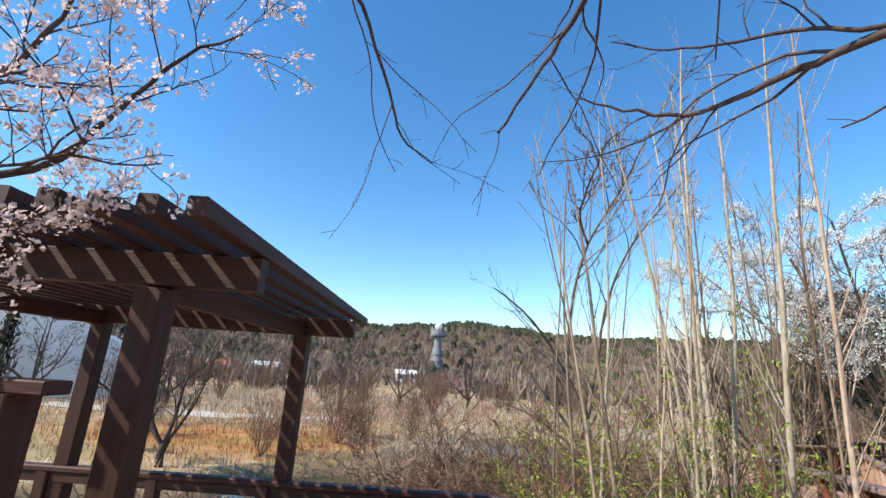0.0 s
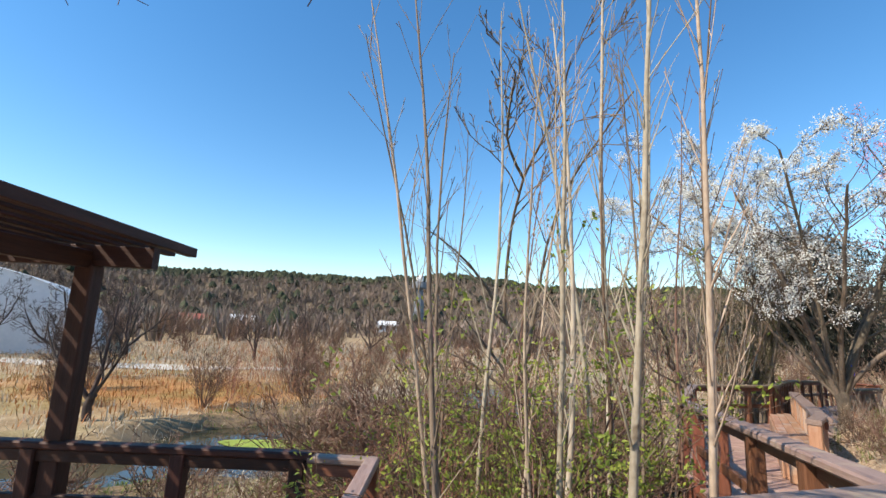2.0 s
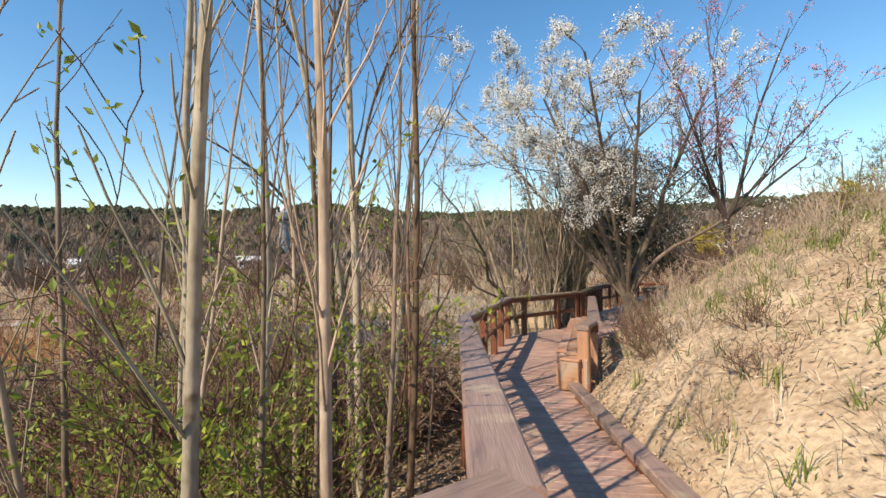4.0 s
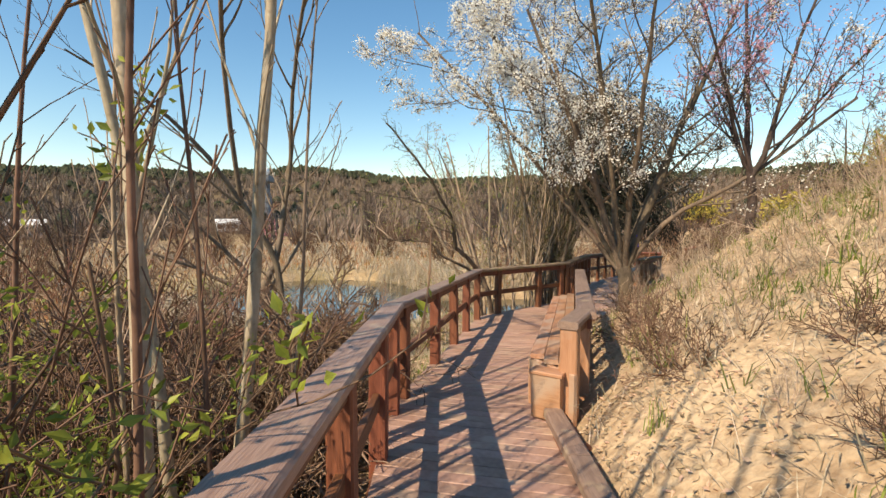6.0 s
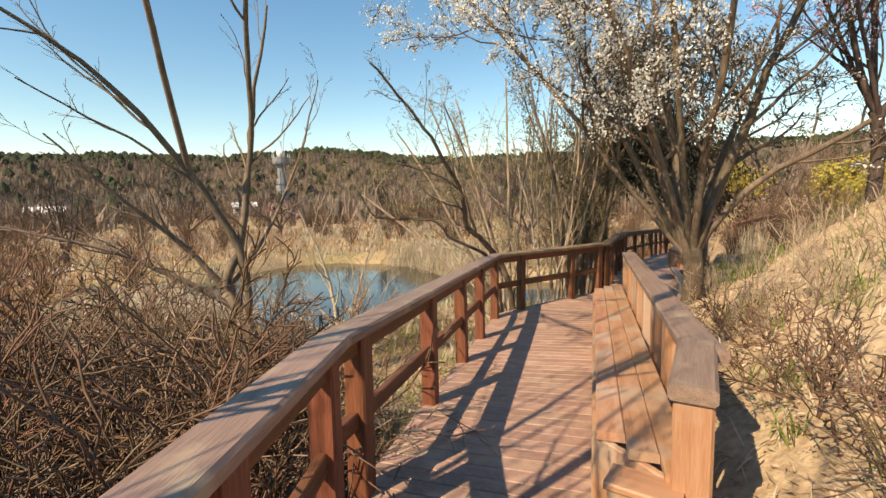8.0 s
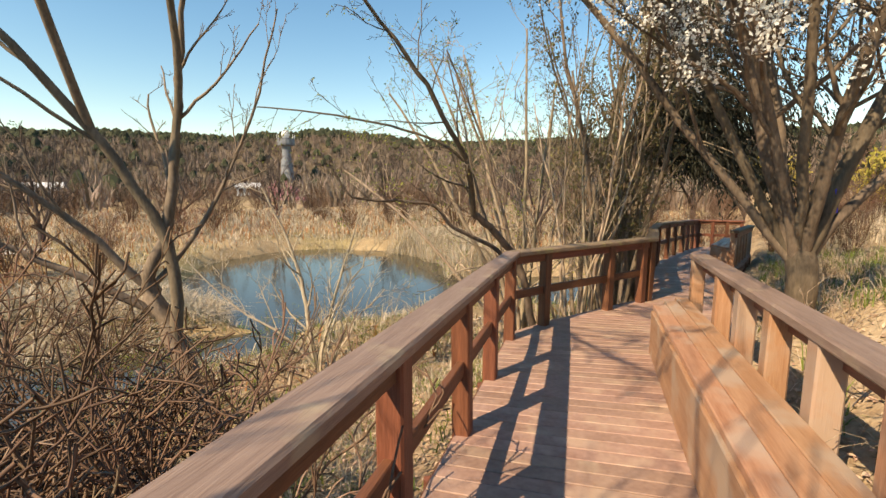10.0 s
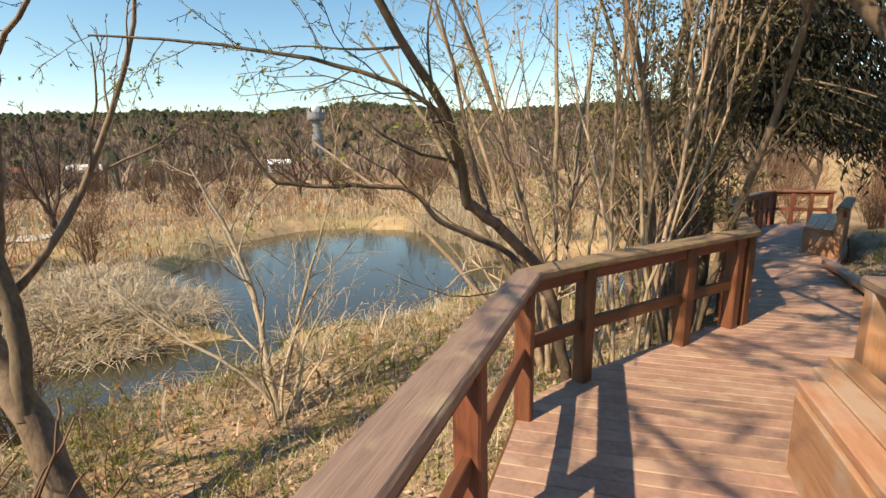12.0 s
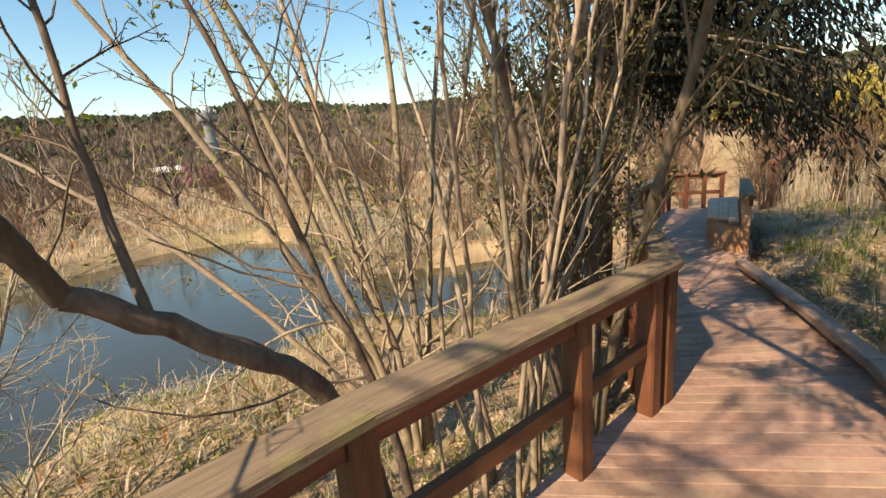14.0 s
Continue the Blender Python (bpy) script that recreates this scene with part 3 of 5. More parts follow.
# low kerbs on the landward edge
for label, line in (("low reddish-brown wooden kerb along the sandy bank", [(4.35, 2.4), (4.68, 3.5), (5.02, 4.45), (5.33, 5.3), (5.65, 6.1), (5.93, 6.82)]),
                    ("low worn wooden kerb beside the shaded lawn", [(10.5, 11.35), (11.2, 12.05), (11.9, 12.85), (12.5, 13.55), (13.0, 14.15)])):
    kerb = thing("kerb", (*line[0], 0), label=label, category="kerb", group="boardwalk kerbs")
    for a, b in zip(line, line[1:]):
        a3, b3 = Vector((*a, deck_z(a[1]) + 0.085)), Vector((*b, deck_z(b[1]) + 0.085))
        d = (b3 - a3).normalized()
        board("kerb_board", a3 + d * 0.004, b3 - d * 0.004, 0.14, 0.075, CAP, kerb, chamfer=0.012)
        q = (a3 + b3) / 2
        board("spacer_block", q - d * 0.12 - Vector((0, 0, 0.0625)), q + d * 0.12 - Vector((0, 0, 0.0625)), 0.1, 0.045, RAIL, kerb)


# ---- bench with a backrest rail ----
def long_bench(front0, front1, back0, back1, label, seat_h=0.45, mat=BENCH, cap=CAP, posts=8, cap0=None):
    ob = thing("bench", (front0[0], front0[1], deck_z(front0[1])), label=label, category="bench", group="boardwalk benches")
    f0, f1 = Vector((*front0, 0)), Vector((*front1, 0))
    b0, b1 = Vector(back0), Vector(back1)
    z0, z1 = deck_z(f0.y) + seat_h, deck_z(f1.y) + seat_h
    for k in range(3):
        a = (k + 0.5) / 3
        p = f0.lerp(Vector((b0.x, b0.y, 0)), a * 0.97 + 0.0)
        q = f1.lerp(Vector((b1.x, b1.y, 0)), a * 0.97 + 0.0)
        d = (q - p).normalized()
        n = Vector((d.y, -d.x, 0))
        v, c = [], 0.006
        wa = abs((Vector((b0.x, b0.y, 0)) - f0).dot(n)) / 3 - 0.006
        wb = abs((Vector((b1.x, b1.y, 0)) - f1).dot(n)) / 3 - 0.006
        m = along((p.x, p.y, z0 - 0.02), (q.x, q.y, z1 - 0.02))
        l = (q - p).length / 2
        for x, w in ((-l, wa / 2), (l, wb / 2)):
            v += [(x, -w, -0.02), (x, w, -0.02), (x, w, 0.02 - c), (x, w - c, 0.02), (x, -w + c, 0.02), (x, -w, 0.02 - c)]
        f = [(i, (i + 1) % 6, 6 + (i + 1) % 6, 6 + i) for i in range(6)] + [(5, 4, 3, 2, 1, 0), (6, 7, 8, 9, 10, 11)]
        part("seat_plank", mesh_of("seat_plank", v, f, mat), ob, m)
    board("front_board", (f0.x, f0.y, z0 - 0.245), (f1.x, f1.y, z1 - 0.245), 0.035, 0.40, mat, ob)
    nb = Vector((b0.x, b0.y, 0))
    board("end_board", (f0.x, f0.y, z0 - 0.245), (nb.x + (nb.x - f0.x) * 0.05, nb.y, z0 - 0.245), 0.035, 0.40, mat, ob)
    fb = Vector((b1.x, b1.y, 0))
    board("end_board", (f1.x, f1.y, z1 - 0.245), (fb.x, fb.y, z1 - 0.245), 0.035, 0.40, mat, ob)
    b0 = Vector(cap0 or back0)
    d = (b1 - b0).normalized()
    n = Vector((d.y, -d.x, 0))
    board("cap_board", b0 + n * 0.08 - Vector((0, 0, 0.03)) - d * 0.05, b1 + n * 0.08 - Vector((0, 0, 0.03)), 0.17, 0.06, cap, ob, chamfer=0.012)
    board("under_rail", b0 + n * 0.11 - Vector((0, 0, 0.11)), b1 + n * 0.11 - Vector((0, 0, 0.11)), 0.04, 0.09, RAIL, ob)
    for i in range(posts):
        q = b0.lerp(b1, (i + 0.12) / posts if i < posts - 1 else 0.98) + n * 0.06
        post(ob, q.x, q.y, min(deck_z(q.y), 10) - 0.1, q.z - 0.055, 0.115, mat, math.degrees(math.atan2(d.y, d.x)), "back_post")
    return ob


_lb = long_bench((6.0, 7.28), (8.42, 10.72), (6.08, 6.76, 1.06), (9.05, 10.97, 0.93), "long orange-brown slatted bench with a flat-capped back rail", posts=8, cap0=(6.40, 7.21, 1.05))
# the back rail turns in towards the seat at its near end
board("cap_board", (6.50, 7.24, 1.026), (6.04, 6.81, 1.034), 0.155, 0.06, CAP, _lb, chamfer=0.012)
board("under_rail", (6.48, 7.21, 0.945), (6.09, 6.85, 0.95), 0.04, 0.09, RAIL, _lb)
post(_lb, 6.10, 6.86, 0.0, 1.003, 0.13, BENCH, 43, "back_post")
# small block at the bench's near end
_b = thing("bench_step", (5.93, 6.95, 0.28), label="small brown wooden box at the end of the bench", category="box")
board("box_side", (5.88, 7.01, 0.47), (6.02, 6.83, 0.47), 0.13, 0.34, BENCH, _b)
board("box_lid", (5.87, 7.02, 0.655), (6.03, 6.82, 0.655), 0.15, 0.03, BENCH, _b)

# the far bench and rails, past the bend
long_bench((14.0, 15.36), (16.1, 16.95), (13.82, 14.75, 0.68), (16.6, 16.7, 0.56), "weathered brown bench at the far bend of the boardwalk", cap=MOSSY, posts=6)
_p = [A4, (10.72, 13.42, 0.86), (11.75, 14.62, 0.8), (13.2, 16.1, 0.74), (15.6, 17.85, 0.62)]
handrail("mossy brown railing turning away behind the stringy trunks", _p,
         [rail_at(_p[i], _p[i + 1], f) for i in range(4) for f in ((0.3, 0.95) if i < 2 else (0.33, 0.64, 0.97))], MOSSY, RAIL, post_w=0.1)
_p = [(15.6, 17.85, 0.62), (17.1, 18.85, 0.54), (18.1, 18.1, 0.54)]
handrail("dark weathered railing around the far viewing deck", _p, [rail_at(_p[i], _p[i + 1], f) for i in range(2) for f in (0.04, 0.35, 0.66, 0.97)], RAIL, RAIL, post_w=0.09)
_p = [(18.4, 17.2, 0.75), (20.6, 18.1, 0.85), (23.2, 18.9, 0.95), (26.0, 19.2, 1.05)]
handrail("dark weathered railing beside the far lawn", _p, [rail_at(_p[i], _p[i + 1], f) for i in range(3) for f in (0.05, 0.37, 0.69)], RAIL, RAIL, post_w=0.08, base=-0.6)


# ---- pergola ----
PX0, PX1, PY0, PY1, PF = -3.45, -1.37, 2.62, 5.04, 0.1
pergola = thing("pergola", (-2.4, 3.8, PF), label="dark brown timber pergola with close-set roof slats", category="pergola")
for x, y in ((PX1, PY0), (PX1, PY1), (PX0, PY1), (PX0, PY0)):
    post(pergola, x, y, PF, 2.34 if y < 4 else 2.31, 0.145, DARKWOOD, 0)
for y in (PY0, PY1):
    board("beam", (PX0 - 0.5, y, 2.44 if y < 4 else 2.395), (PX1 + 0.52, y, 2.44 if y < 4 else 2.395), 0.09, 0.17, DARKWOOD, pergola)
for x in (PX0, PX1):
    board("side_beam", (x, PY0 + 0.05, 2.36), (x, PY1 - 0.05, 2.36), 0.08, 0.14, DARKWOOD, pergola)
for i in range(17):
    x = -0.87 - i * 0.2
    board("roof_slat", (x - 0.03, 2.02, 2.59), (x, 5.62, 2.535), 0.085, 0.085, DARKWOOD, pergola)
_d = thing("pergola_deck", (-2, 3.5, PF), kind="structure")
for i in range(40):
    x = -4.6 + i * 0.142
    board("plank", (x, 1.4, PF - 0.02), (x, 4.98, PF - 0.02), 0.135, 0.035, DECK, _d)
_q = [(-4.6, 5.0, 0.97), (0.56, 4.98, 0.97)]
handrail("dark brown railing striped by the pergola's shade", _q, [rail_at(*_q, f) for f in (0.02, 0.2, 0.4, 0.6, 0.81, 0.985)], DARKWOOD, DARKWOOD, cap_w=0.11, base=-0.1, mid=0.48)
_q = [(0.56, 4.98, 0.95), (1.04, 4.95, 0.95), (0.98, 2.75, 0.97)]
handrail("short reddish-brown railing at the pergola's corner", _q, [rail_at(_q[1], _q[2], f) for f in (0.04, 0.5, 0.97)], CAP, RAIL, cap_w=0.11, base=-0.1, mid=0.48)
_s = thing("wooden_screen", (-1.6, 2.05, PF), label="dark brown boarded wooden screen beside the pergola", category="screen")
for k in range(6):
    board("screen_board", (-2.2 + k * 0.16, 2.06, PF), (-2.2 + k * 0.16, 2.06, 1.86), 0.03, 0.156, DARKWOOD, _s)
board("screen_cap", (-2.32, 2.06, 1.885), (-1.28, 2.06, 1.885), 0.13, 0.05, DARKWOOD, _s)


# ---- trees and shrubs of the walk ----
BARE = dict(kids=[5, 4, 3], ratio=0.5, angle=0.75, wiggle=0.13, up=0.06, min=0.0028, first=0.25, thin=0.6)


def sapling_maker(height, radius, leafy=0.0, kids=9, lean=(0, 0), bushy=1.0):
    def make(rng, wood, leaves):
        P = dict(kids=[kids + 5, 2], ratio=0.15 * bushy, angle=0.5, wiggle=0.05, up=0.05, min=0.003, first=0.3, thin=0.38, seg=0.3)
        tips = []
        d = Vector((lean[0], lean[1], 1)).normalized()
        p, pts, radii = Vector((0, 0, -0.1)), [], []
        n = 14
        for i in range(n + 1):
            pts.append(p.copy())
            radii.append(radius * (1 - 0.8 * (i / n) ** 1.2) * (1.18 if i == 0 else rng.uniform(0.95, 1.06)))
            d = (d + Vector((rng.gauss(0, 0.025), rng.gauss(0, 0.025), 0.02))).normalized()
            p = p + d * (height / n)
        wood.cut("trunk")
        wood.tube(pts, radii, 8)
        wood.cut("branch")
        limb(rng, wood, tips, pts, radii, height, 0, P)
        low = [t for t in tips if t[0].z < height * 0.45]
        if leafy:
            foliage(rng, leaves, low, leafy, 0.036, 3, 0.04)
    return make


# tall pale saplings that stand between the landing and the pond
SAPS = [(2.55, 3.95, 5.2, 0.024, 0.02), (2.42, 4.75, 5.4, 0.022, -0.02), (3.0, 3.9, 5.0, 0.020, 0.03), (2.0, 6.35, 5.6, 0.022, -0.03),
        (2.6, 5.4, 5.5, 0.026, 0.01), (3.45, 4.75, 4.9, 0.019, 0.05), (1.75, 4.9, 4.2, 0.017, -0.12), (1.75, 4.25, 4.4, 0.020, -0.10),
        (1.65, 5.6, 4.7, 0.019, -0.06), (3.15, 5.6, 5.0, 0.020, 0.02), (2.85, 6.2, 5.3, 0.018, 0.0), (3.42, 6.35, 7.4, 0.034, 0.0),
        (3.44, 6.85, 7.2, 0.028, 0.0), (3.7, 6.67, 7.6, 0.031, 0.01), (2.2, 5.3, 4.3, 0.014, 0.06), (1.9, 5.0, 3.9, 0.013, -0.16),
        (2.9, 4.7, 4.4, 0.014, 0.10), (3.6, 5.3, 4.2, 0.013, 0.08), (2.3, 4.2, 3.8, 0.012, -0.08), 
        (2.75, 4.3, 3.7, 0.012, 0.05), (3.3, 4.35, 3.9, 0.013, 0.04), (2.4, 7.2, 5.0, 0.018, 0.02),
        (3.1, 7.1, 4.6, 0.016, 0.05), (1.6, 7.0, 4.8, 0.018, -0.03), (3.95, 6.2, 3.3, 0.011, 0.06), (3.75, 5.9, 3.6, 0.011, 0.02)]
for i, (x, y, h, r, ln) in enumerate(SAPS):
    tree("sapling", (x, y, gz(x, y)), "tall thin pale-barked sapling with a few bare twigs" if i % 3 else "tall thin sapling with small fresh green leaves",
         "sapling", (GREYBARK, BROWNBARK, TANBARK, GREYBARK)[i % 4] if r < 0.0215 else PALEBARK, sapling_maker(h + (1.3 if x < 2.3 else 0.5), r * 1.3, (0.6 if i % 3 == 0 else 0.2) if x < 3.2 else 0.0, 13, (ln * (1.7 if ln < -0.05 else 0.6), ln * 0.3)), LEAF, "foliage", group="tall saplings", seed=100 + i)


def shrub_maker(stems, height, leafy, leaf, radius=0.012, splay=0.5, kids=(6, 4), flat=False, count=2, ratio=0.5, wiggle=0.12, mn=0.0025):
    def make(rng, wood, leaves):
        tips = []
        P = dict(kids=list(kids), ratio=ratio, angle=0.7, wiggle=wiggle, up=0.03, min=mn, first=0.2, thin=0.6)
        for _ in range(stems):
            a = rng.uniform(0, 2 * math.pi)
            s = abs(rng.gauss(0, splay))
            d = Vector((math.cos(a) * s, math.sin(a) * s, 1)).normalized()
            p = Vector((math.cos(a), math.sin(a), 0)) * rng.uniform(0, 0.22) + Vector((0, 0, -0.08))
            if height > 1 or stems > 20:
                wood.cut("stem")
            grow(rng, wood, tips, p, d, height * rng.uniform(0.6, 1.1), radius * rng.uniform(0.7, 1.2), 0, P)
        if leafy:
            foliage(rng, leaves, tips, leafy, leaf, count, 0.03, flat)
    return make


# leafy green shrubs at the saplings' feet
green = tree("green_shrub", (2.1, 4.6, gz(2.1, 4.6)), "low twiggy shrub with fresh light green leaves", "shrub", BROWNBARK,
             shrub_maker(9, 2.3, 0.75, 0.04, count=4, splay=0.35), LEAF, "foliage", group="green shrubs", seed=21)
for i, (x, y, s) in enumerate([(3.0, 5.3, 1.15), (2.4, 5.9, 1.25), (2.8, 6.5, 0.8), (1.7, 6.6, 1.1), (2.3, 7.6, 1.0)]):
    c = copy_thing(green, pose(x, y, gz(x, y), 0, 0, i * 77))
    c.scale = (s, s, s)
for i, (x, y, s) in enumerate([(12.2, 7.2, 0.45), (12.9, 8.2, 0.5), (11.8, 6.2, 0.4), (13.4, 9.3, 0.5), (12.6, 5.4, 0.45), (11.9, 10.2, 0.3)]):
    c = copy_thing(green, pose(x, y, gz(x, y), 0, 0, i * 97))
    c.scale = (s * 1.3, s * 1.3, s)
for i, (x, y, q) in enumerate([(4.5, 12.0, 0.34), (5.3, 12.9, 0.3), (4.0, 13.4, 0.4), (6.1, 13.7, 0.3), (4.7, 14.9, 0.36), (6.7, 13.2, 0.26), (3.3, 14.2, 0.42), (6.3, 14.9, 0.34), (2.6, 13.4, 0.4), (7.4, 14.6, 0.3)]):
    c = copy_thing(green, pose(x, y, gz(x, y), 0, 0, i * 53))
    c.scale = (q * 1.2, q * 1.2, q)
red = tree("red_stemmed_shrub", (1.35, 6.0, gz(1.35, 6.0)), "bare shrub with fine reddish arching twigs", "shrub", surface("red_twig", (0.20, 0.08, 0.05), (0.36, 0.17, 0.11), 9, 0.8, 0, 40, local=False),
           shrub_maker(16, 2.1, 0, 0, 0.009, 0.55, (6, 3)), group="red shrubs", seed=23)
for x, y, r in ((0.6, 8.0, 60), (2.2, 8.6, 140), (-3.0, 21.5, 10), (-5.2, 24.5, 80), (-0.6, 33.0, 200), (3.2, 34.0, 120), (-6.3, 20.2, 250), (-8.0, 27.5, 300), (-2.6, 28.0, 40), (-4.2, 18.8, 170), (-7.5, 23.0, 220)):
    copy_thing(red, pose(x, y, gz(x, y), 0, 0, r))

BRAMBLEBARK = surface("bramble_bark", (0.13, 0.075, 0.05), (0.36, 0.25, 0.175), 9, 0.8, 0.4, 40, (1, 1, 0.5), 0.25, local=False)
# bare bramble thicket beside the railing
bramble = tree("bramble", (4.0, 8.4, gz(4.0, 8.4)), "dense leafless tangle of brown bramble stems", "bush", BROWNBARK,
               shrub_maker(40, 2.3, 0.0, 0, 0.015, 0.6, (7, 5), wiggle=0.24, ratio=0.45, mn=0.0052), group="bramble thicket", seed=31)
tree2 = tree("bramble", (3.1, 8.9, gz(3.1, 8.9)), "dense leafless tangle of sunlit tan bramble stems", "bush", BRAMBLEBARK,
             shrub_maker(34, 2.2, 0.0, 0, 0.015, 0.65, (7, 4), wiggle=0.26, ratio=0.45, mn=0.005), group="bramble thicket", seed=32)
for i, (x, y, s) in enumerate([(4.15, 9.4, 1.0), (3.4, 9.8, 1.1), (2.3, 9.2, 1.15), (3.5, 10.7, 0.75), (2.5, 10.3, 1.2), (1.4, 9.6, 1.2), (1.5, 10.9, 1.25),
                               (3.7, 7.8, 0.85), (0.5, 10.3, 1.2), (-0.9, 11.0, 1.1), (2.6, 7.9, 1.0), (4.3, 8.5, 0.8), (4.0, 10.1, 0.9)]):
    c = copy_thing((bramble, tree2)[i % 2], pose(x, y, gz(x, y), 0, 0, i * 67))
    c.scale = (s, s, s)


# forked bare tree leaning out over the brambles
def forked(rng, wood, leaves):
    P = dict(kids=[7, 4, 3], ratio=0.36, angle=0.6, wiggle=0.11, up=0.07, min=0.003, first=0.35, thin=0.5)
    tips = []
    base = Vector((4.3, 12.5, -1.25))
    def rel(*pts):
        return [Vector(p) - base for p in pts]
    guided(rng, wood, tips, rel((4.35, 12.45, -1.45), (4.05, 12.7, -0.6), (3.78, 12.86, 0.12), (3.6, 12.9, 0.53)), 0.12, 0.095, dict(P, kids=[0]))
    guided(rng, wood, tips, rel((3.62, 12.9, 0.5), (3.85, 12.9, 1.2), (4.0, 12.9, 1.95), (4.14, 12.8, 3.0), (4.45, 12.5, 4.4)), 0.075, 0.015, P)
    guided(rng, wood, tips, rel((3.9, 12.75, -0.2), (3.85, 12.85, 1.0), (3.3, 12.76, 2.15), (2.65, 12.47, 3.1), (1.95, 12.1, 3.75), (1.2, 11.7, 4.2)), 0.07, 0.014, P)
    guided(rng, wood, tips, rel((3.6, 12.9, 0.53), (3.1, 12.77, 1.2), (2.6, 12.5, 1.75), (1.9, 12.2, 2.6)), 0.05, 0.01, P)
    guided(rng, wood, tips, rel((3.66, 12.9, 0.5), (4.17, 13.17, 1.2), (4.72, 13.26, 2.36), (5.1, 13.1, 3.6)), 0.04, 0.008, P)
    # three limbs mostly out of view overhead, added to dapple the deck with shade
    guided(rng, wood, tips, rel((3.98, 12.9, 1.8), (4.12, 12.75, 2.7), (4.2, 12.2, 4.0), (4.4, 11.1, 5.2), (4.7, 9.9, 5.9), (4.9, 8.8, 6.3)), 0.045, 0.014, dict(P, kids=[9, 5, 3], min=0.005, thin=0.6))
    guided(rng, wood, tips, rel((3.3, 12.76, 2.15), (3.2, 11.9, 3.8), (3.3, 10.7, 5.2), (3.6, 9.4, 6.0), (3.5, 8.0, 6.3)), 0.045, 0.014, dict(P, kids=[15, 6, 3], min=0.008, thin=0.6))
    guided(rng, wood, tips, rel((3.3, 10.7, 5.2), (2.8, 9.6, 5.4), (2.6, 8.6, 5.5), (2.5, 7.4, 5.7)), 0.035, 0.014, dict(P, kids=[12, 5, 3], min=0.008, thin=0.6))
    guided(rng, wood, tips, rel((3.7, 12.85, 0.2), (3.0, 12.7, 0.75), (2.2, 12.5, 1.2), (1.2, 12.3, 1.55)), 0.05, 0.01, P)


tree("forked_tree", (4.3, 12.5, -1.25), "bare grey-brown tree forking low above the pond bank", "tree", GREYBARK, forked, seed=41)


# small pale many-branched tree on the bank
def small_bank_tree(rng, wood, leaves):
    P = dict(kids=[9, 6, 4], ratio=0.42, angle=0.75, wiggle=0.15, up=0.05, min=0.003, first=0.3, thin=0.5)
    tips = []
    guided(rng, wood, tips, [(0, 0, -0.15), (-0.12, 0.12, 0.55), (-0.2, 0.3, 1.3), (-0.4, 0.4, 2.1), (-0.75, 0.4, 2.95)], 0.055, 0.01, P)
    guided(rng, wood, tips, [(-0.04, 0.05, 0.2), (0.2, 0.3, 1.0), (0.5, 0.5, 1.9), (0.75, 0.6, 2.6)], 0.035, 0.008, P)
    guided(rng, wood, tips, [(0.0, 0.02, 0.1), (-0.5, 0.1, 0.7), (-1.2, 0.2, 1.2), (-1.8, 0.3, 1.9)], 0.028, 0.007, P)


def bushy_bank_tree(rng, wood, leaves):
    small_bank_tree(rng, wood, leaves)
    shrub_maker(6, 2.2, 0.0, 0, 0.022, 0.5, (7, 5), ratio=0.5, wiggle=0.17, mn=0.0035)(rng, wood, leaves)


tree("small_tree", (5.42, 14.25, gz(5.42, 14.25)), "small bare pale tree with slender crooked limbs", "tree", PALEBARK, bushy_bank_tree, seed=42)


# willow beside the railing, with limbs reaching over the water
def willow(rng, wood, leaves):
    P = dict(kids=[12, 6, 3], ratio=0.34, angle=0.85, wiggle=0.18, up=0.04, min=0.0022, first=0.3, thin=0.42)
    tips = []
    o = Vector((8.35, 12.75, -0.95))
    def rel(*pts):
        return [Vector(p) - o for p in pts]
    guided(rng, wood, tips, rel((8.4, 12.78, -1.15), (8.2, 12.68, -0.3), (8.02, 12.6, 0.4), (7.8, 12.54, 0.78), (7.45, 12.38, 1.1), (7.2, 12.32, 1.28)), 0.055, 0.04, dict(P, kids=[0]))
    guided(rng, wood, tips, rel((7.2, 12.32, 1.28), (7.14, 12.2, 1.5), (6.98, 11.98, 1.9), (6.6, 11.8, 2.45), (6.2, 11.7, 2.95), (5.7, 11.7, 3.5)), 0.04, 0.014, dict(P, first=0.1))
    guided(rng, wood, tips, rel((8.05, 12.62, 0.35), (7.72, 12.8, 0.76), (7.35, 12.86, 0.96), (7.05, 12.84, 1.14), (6.88, 12.86, 1.36), (6.4, 12.8, 1.42), (5.85, 12.7, 1.48), (5.6, 12.65, 1.85)), 0.032, 0.012, dict(P, first=0.45))
    guided(rng, wood, tips, rel((7.0, 12.0, 1.85), (6.7, 11.95, 2.05), (6.2, 12.1, 2.22), (5.5, 12.3, 2.35), (4.9, 12.4, 2.4)), 0.018, 0.006, dict(P, first=0.1))
    guided(rng, wood, tips, rel((7.4, 12.36, 1.14), (7.3, 12.5, 1.6), (7.2, 12.65, 2.3), (7.0, 12.7, 3.1)), 0.022, 0.007, P)
    guided(rng, wood, tips, rel((8.42, 12.85, -1.1), (8.3, 13.1, 0.1), (8.0, 13.2, 1.1), (7.7, 13.3, 2.2), (7.2, 13.4, 3.4)), 0.035, 0.01, P)
    foliage(rng, leaves, tips, 0.3, 0.03, 1, 0.02)


tree("willow", (8.35, 12.75, -0.95), "crooked willow leaning from the railing over the pond", "tree", WILLOWBARK, willow, LEAF, "foliage", seed=43)


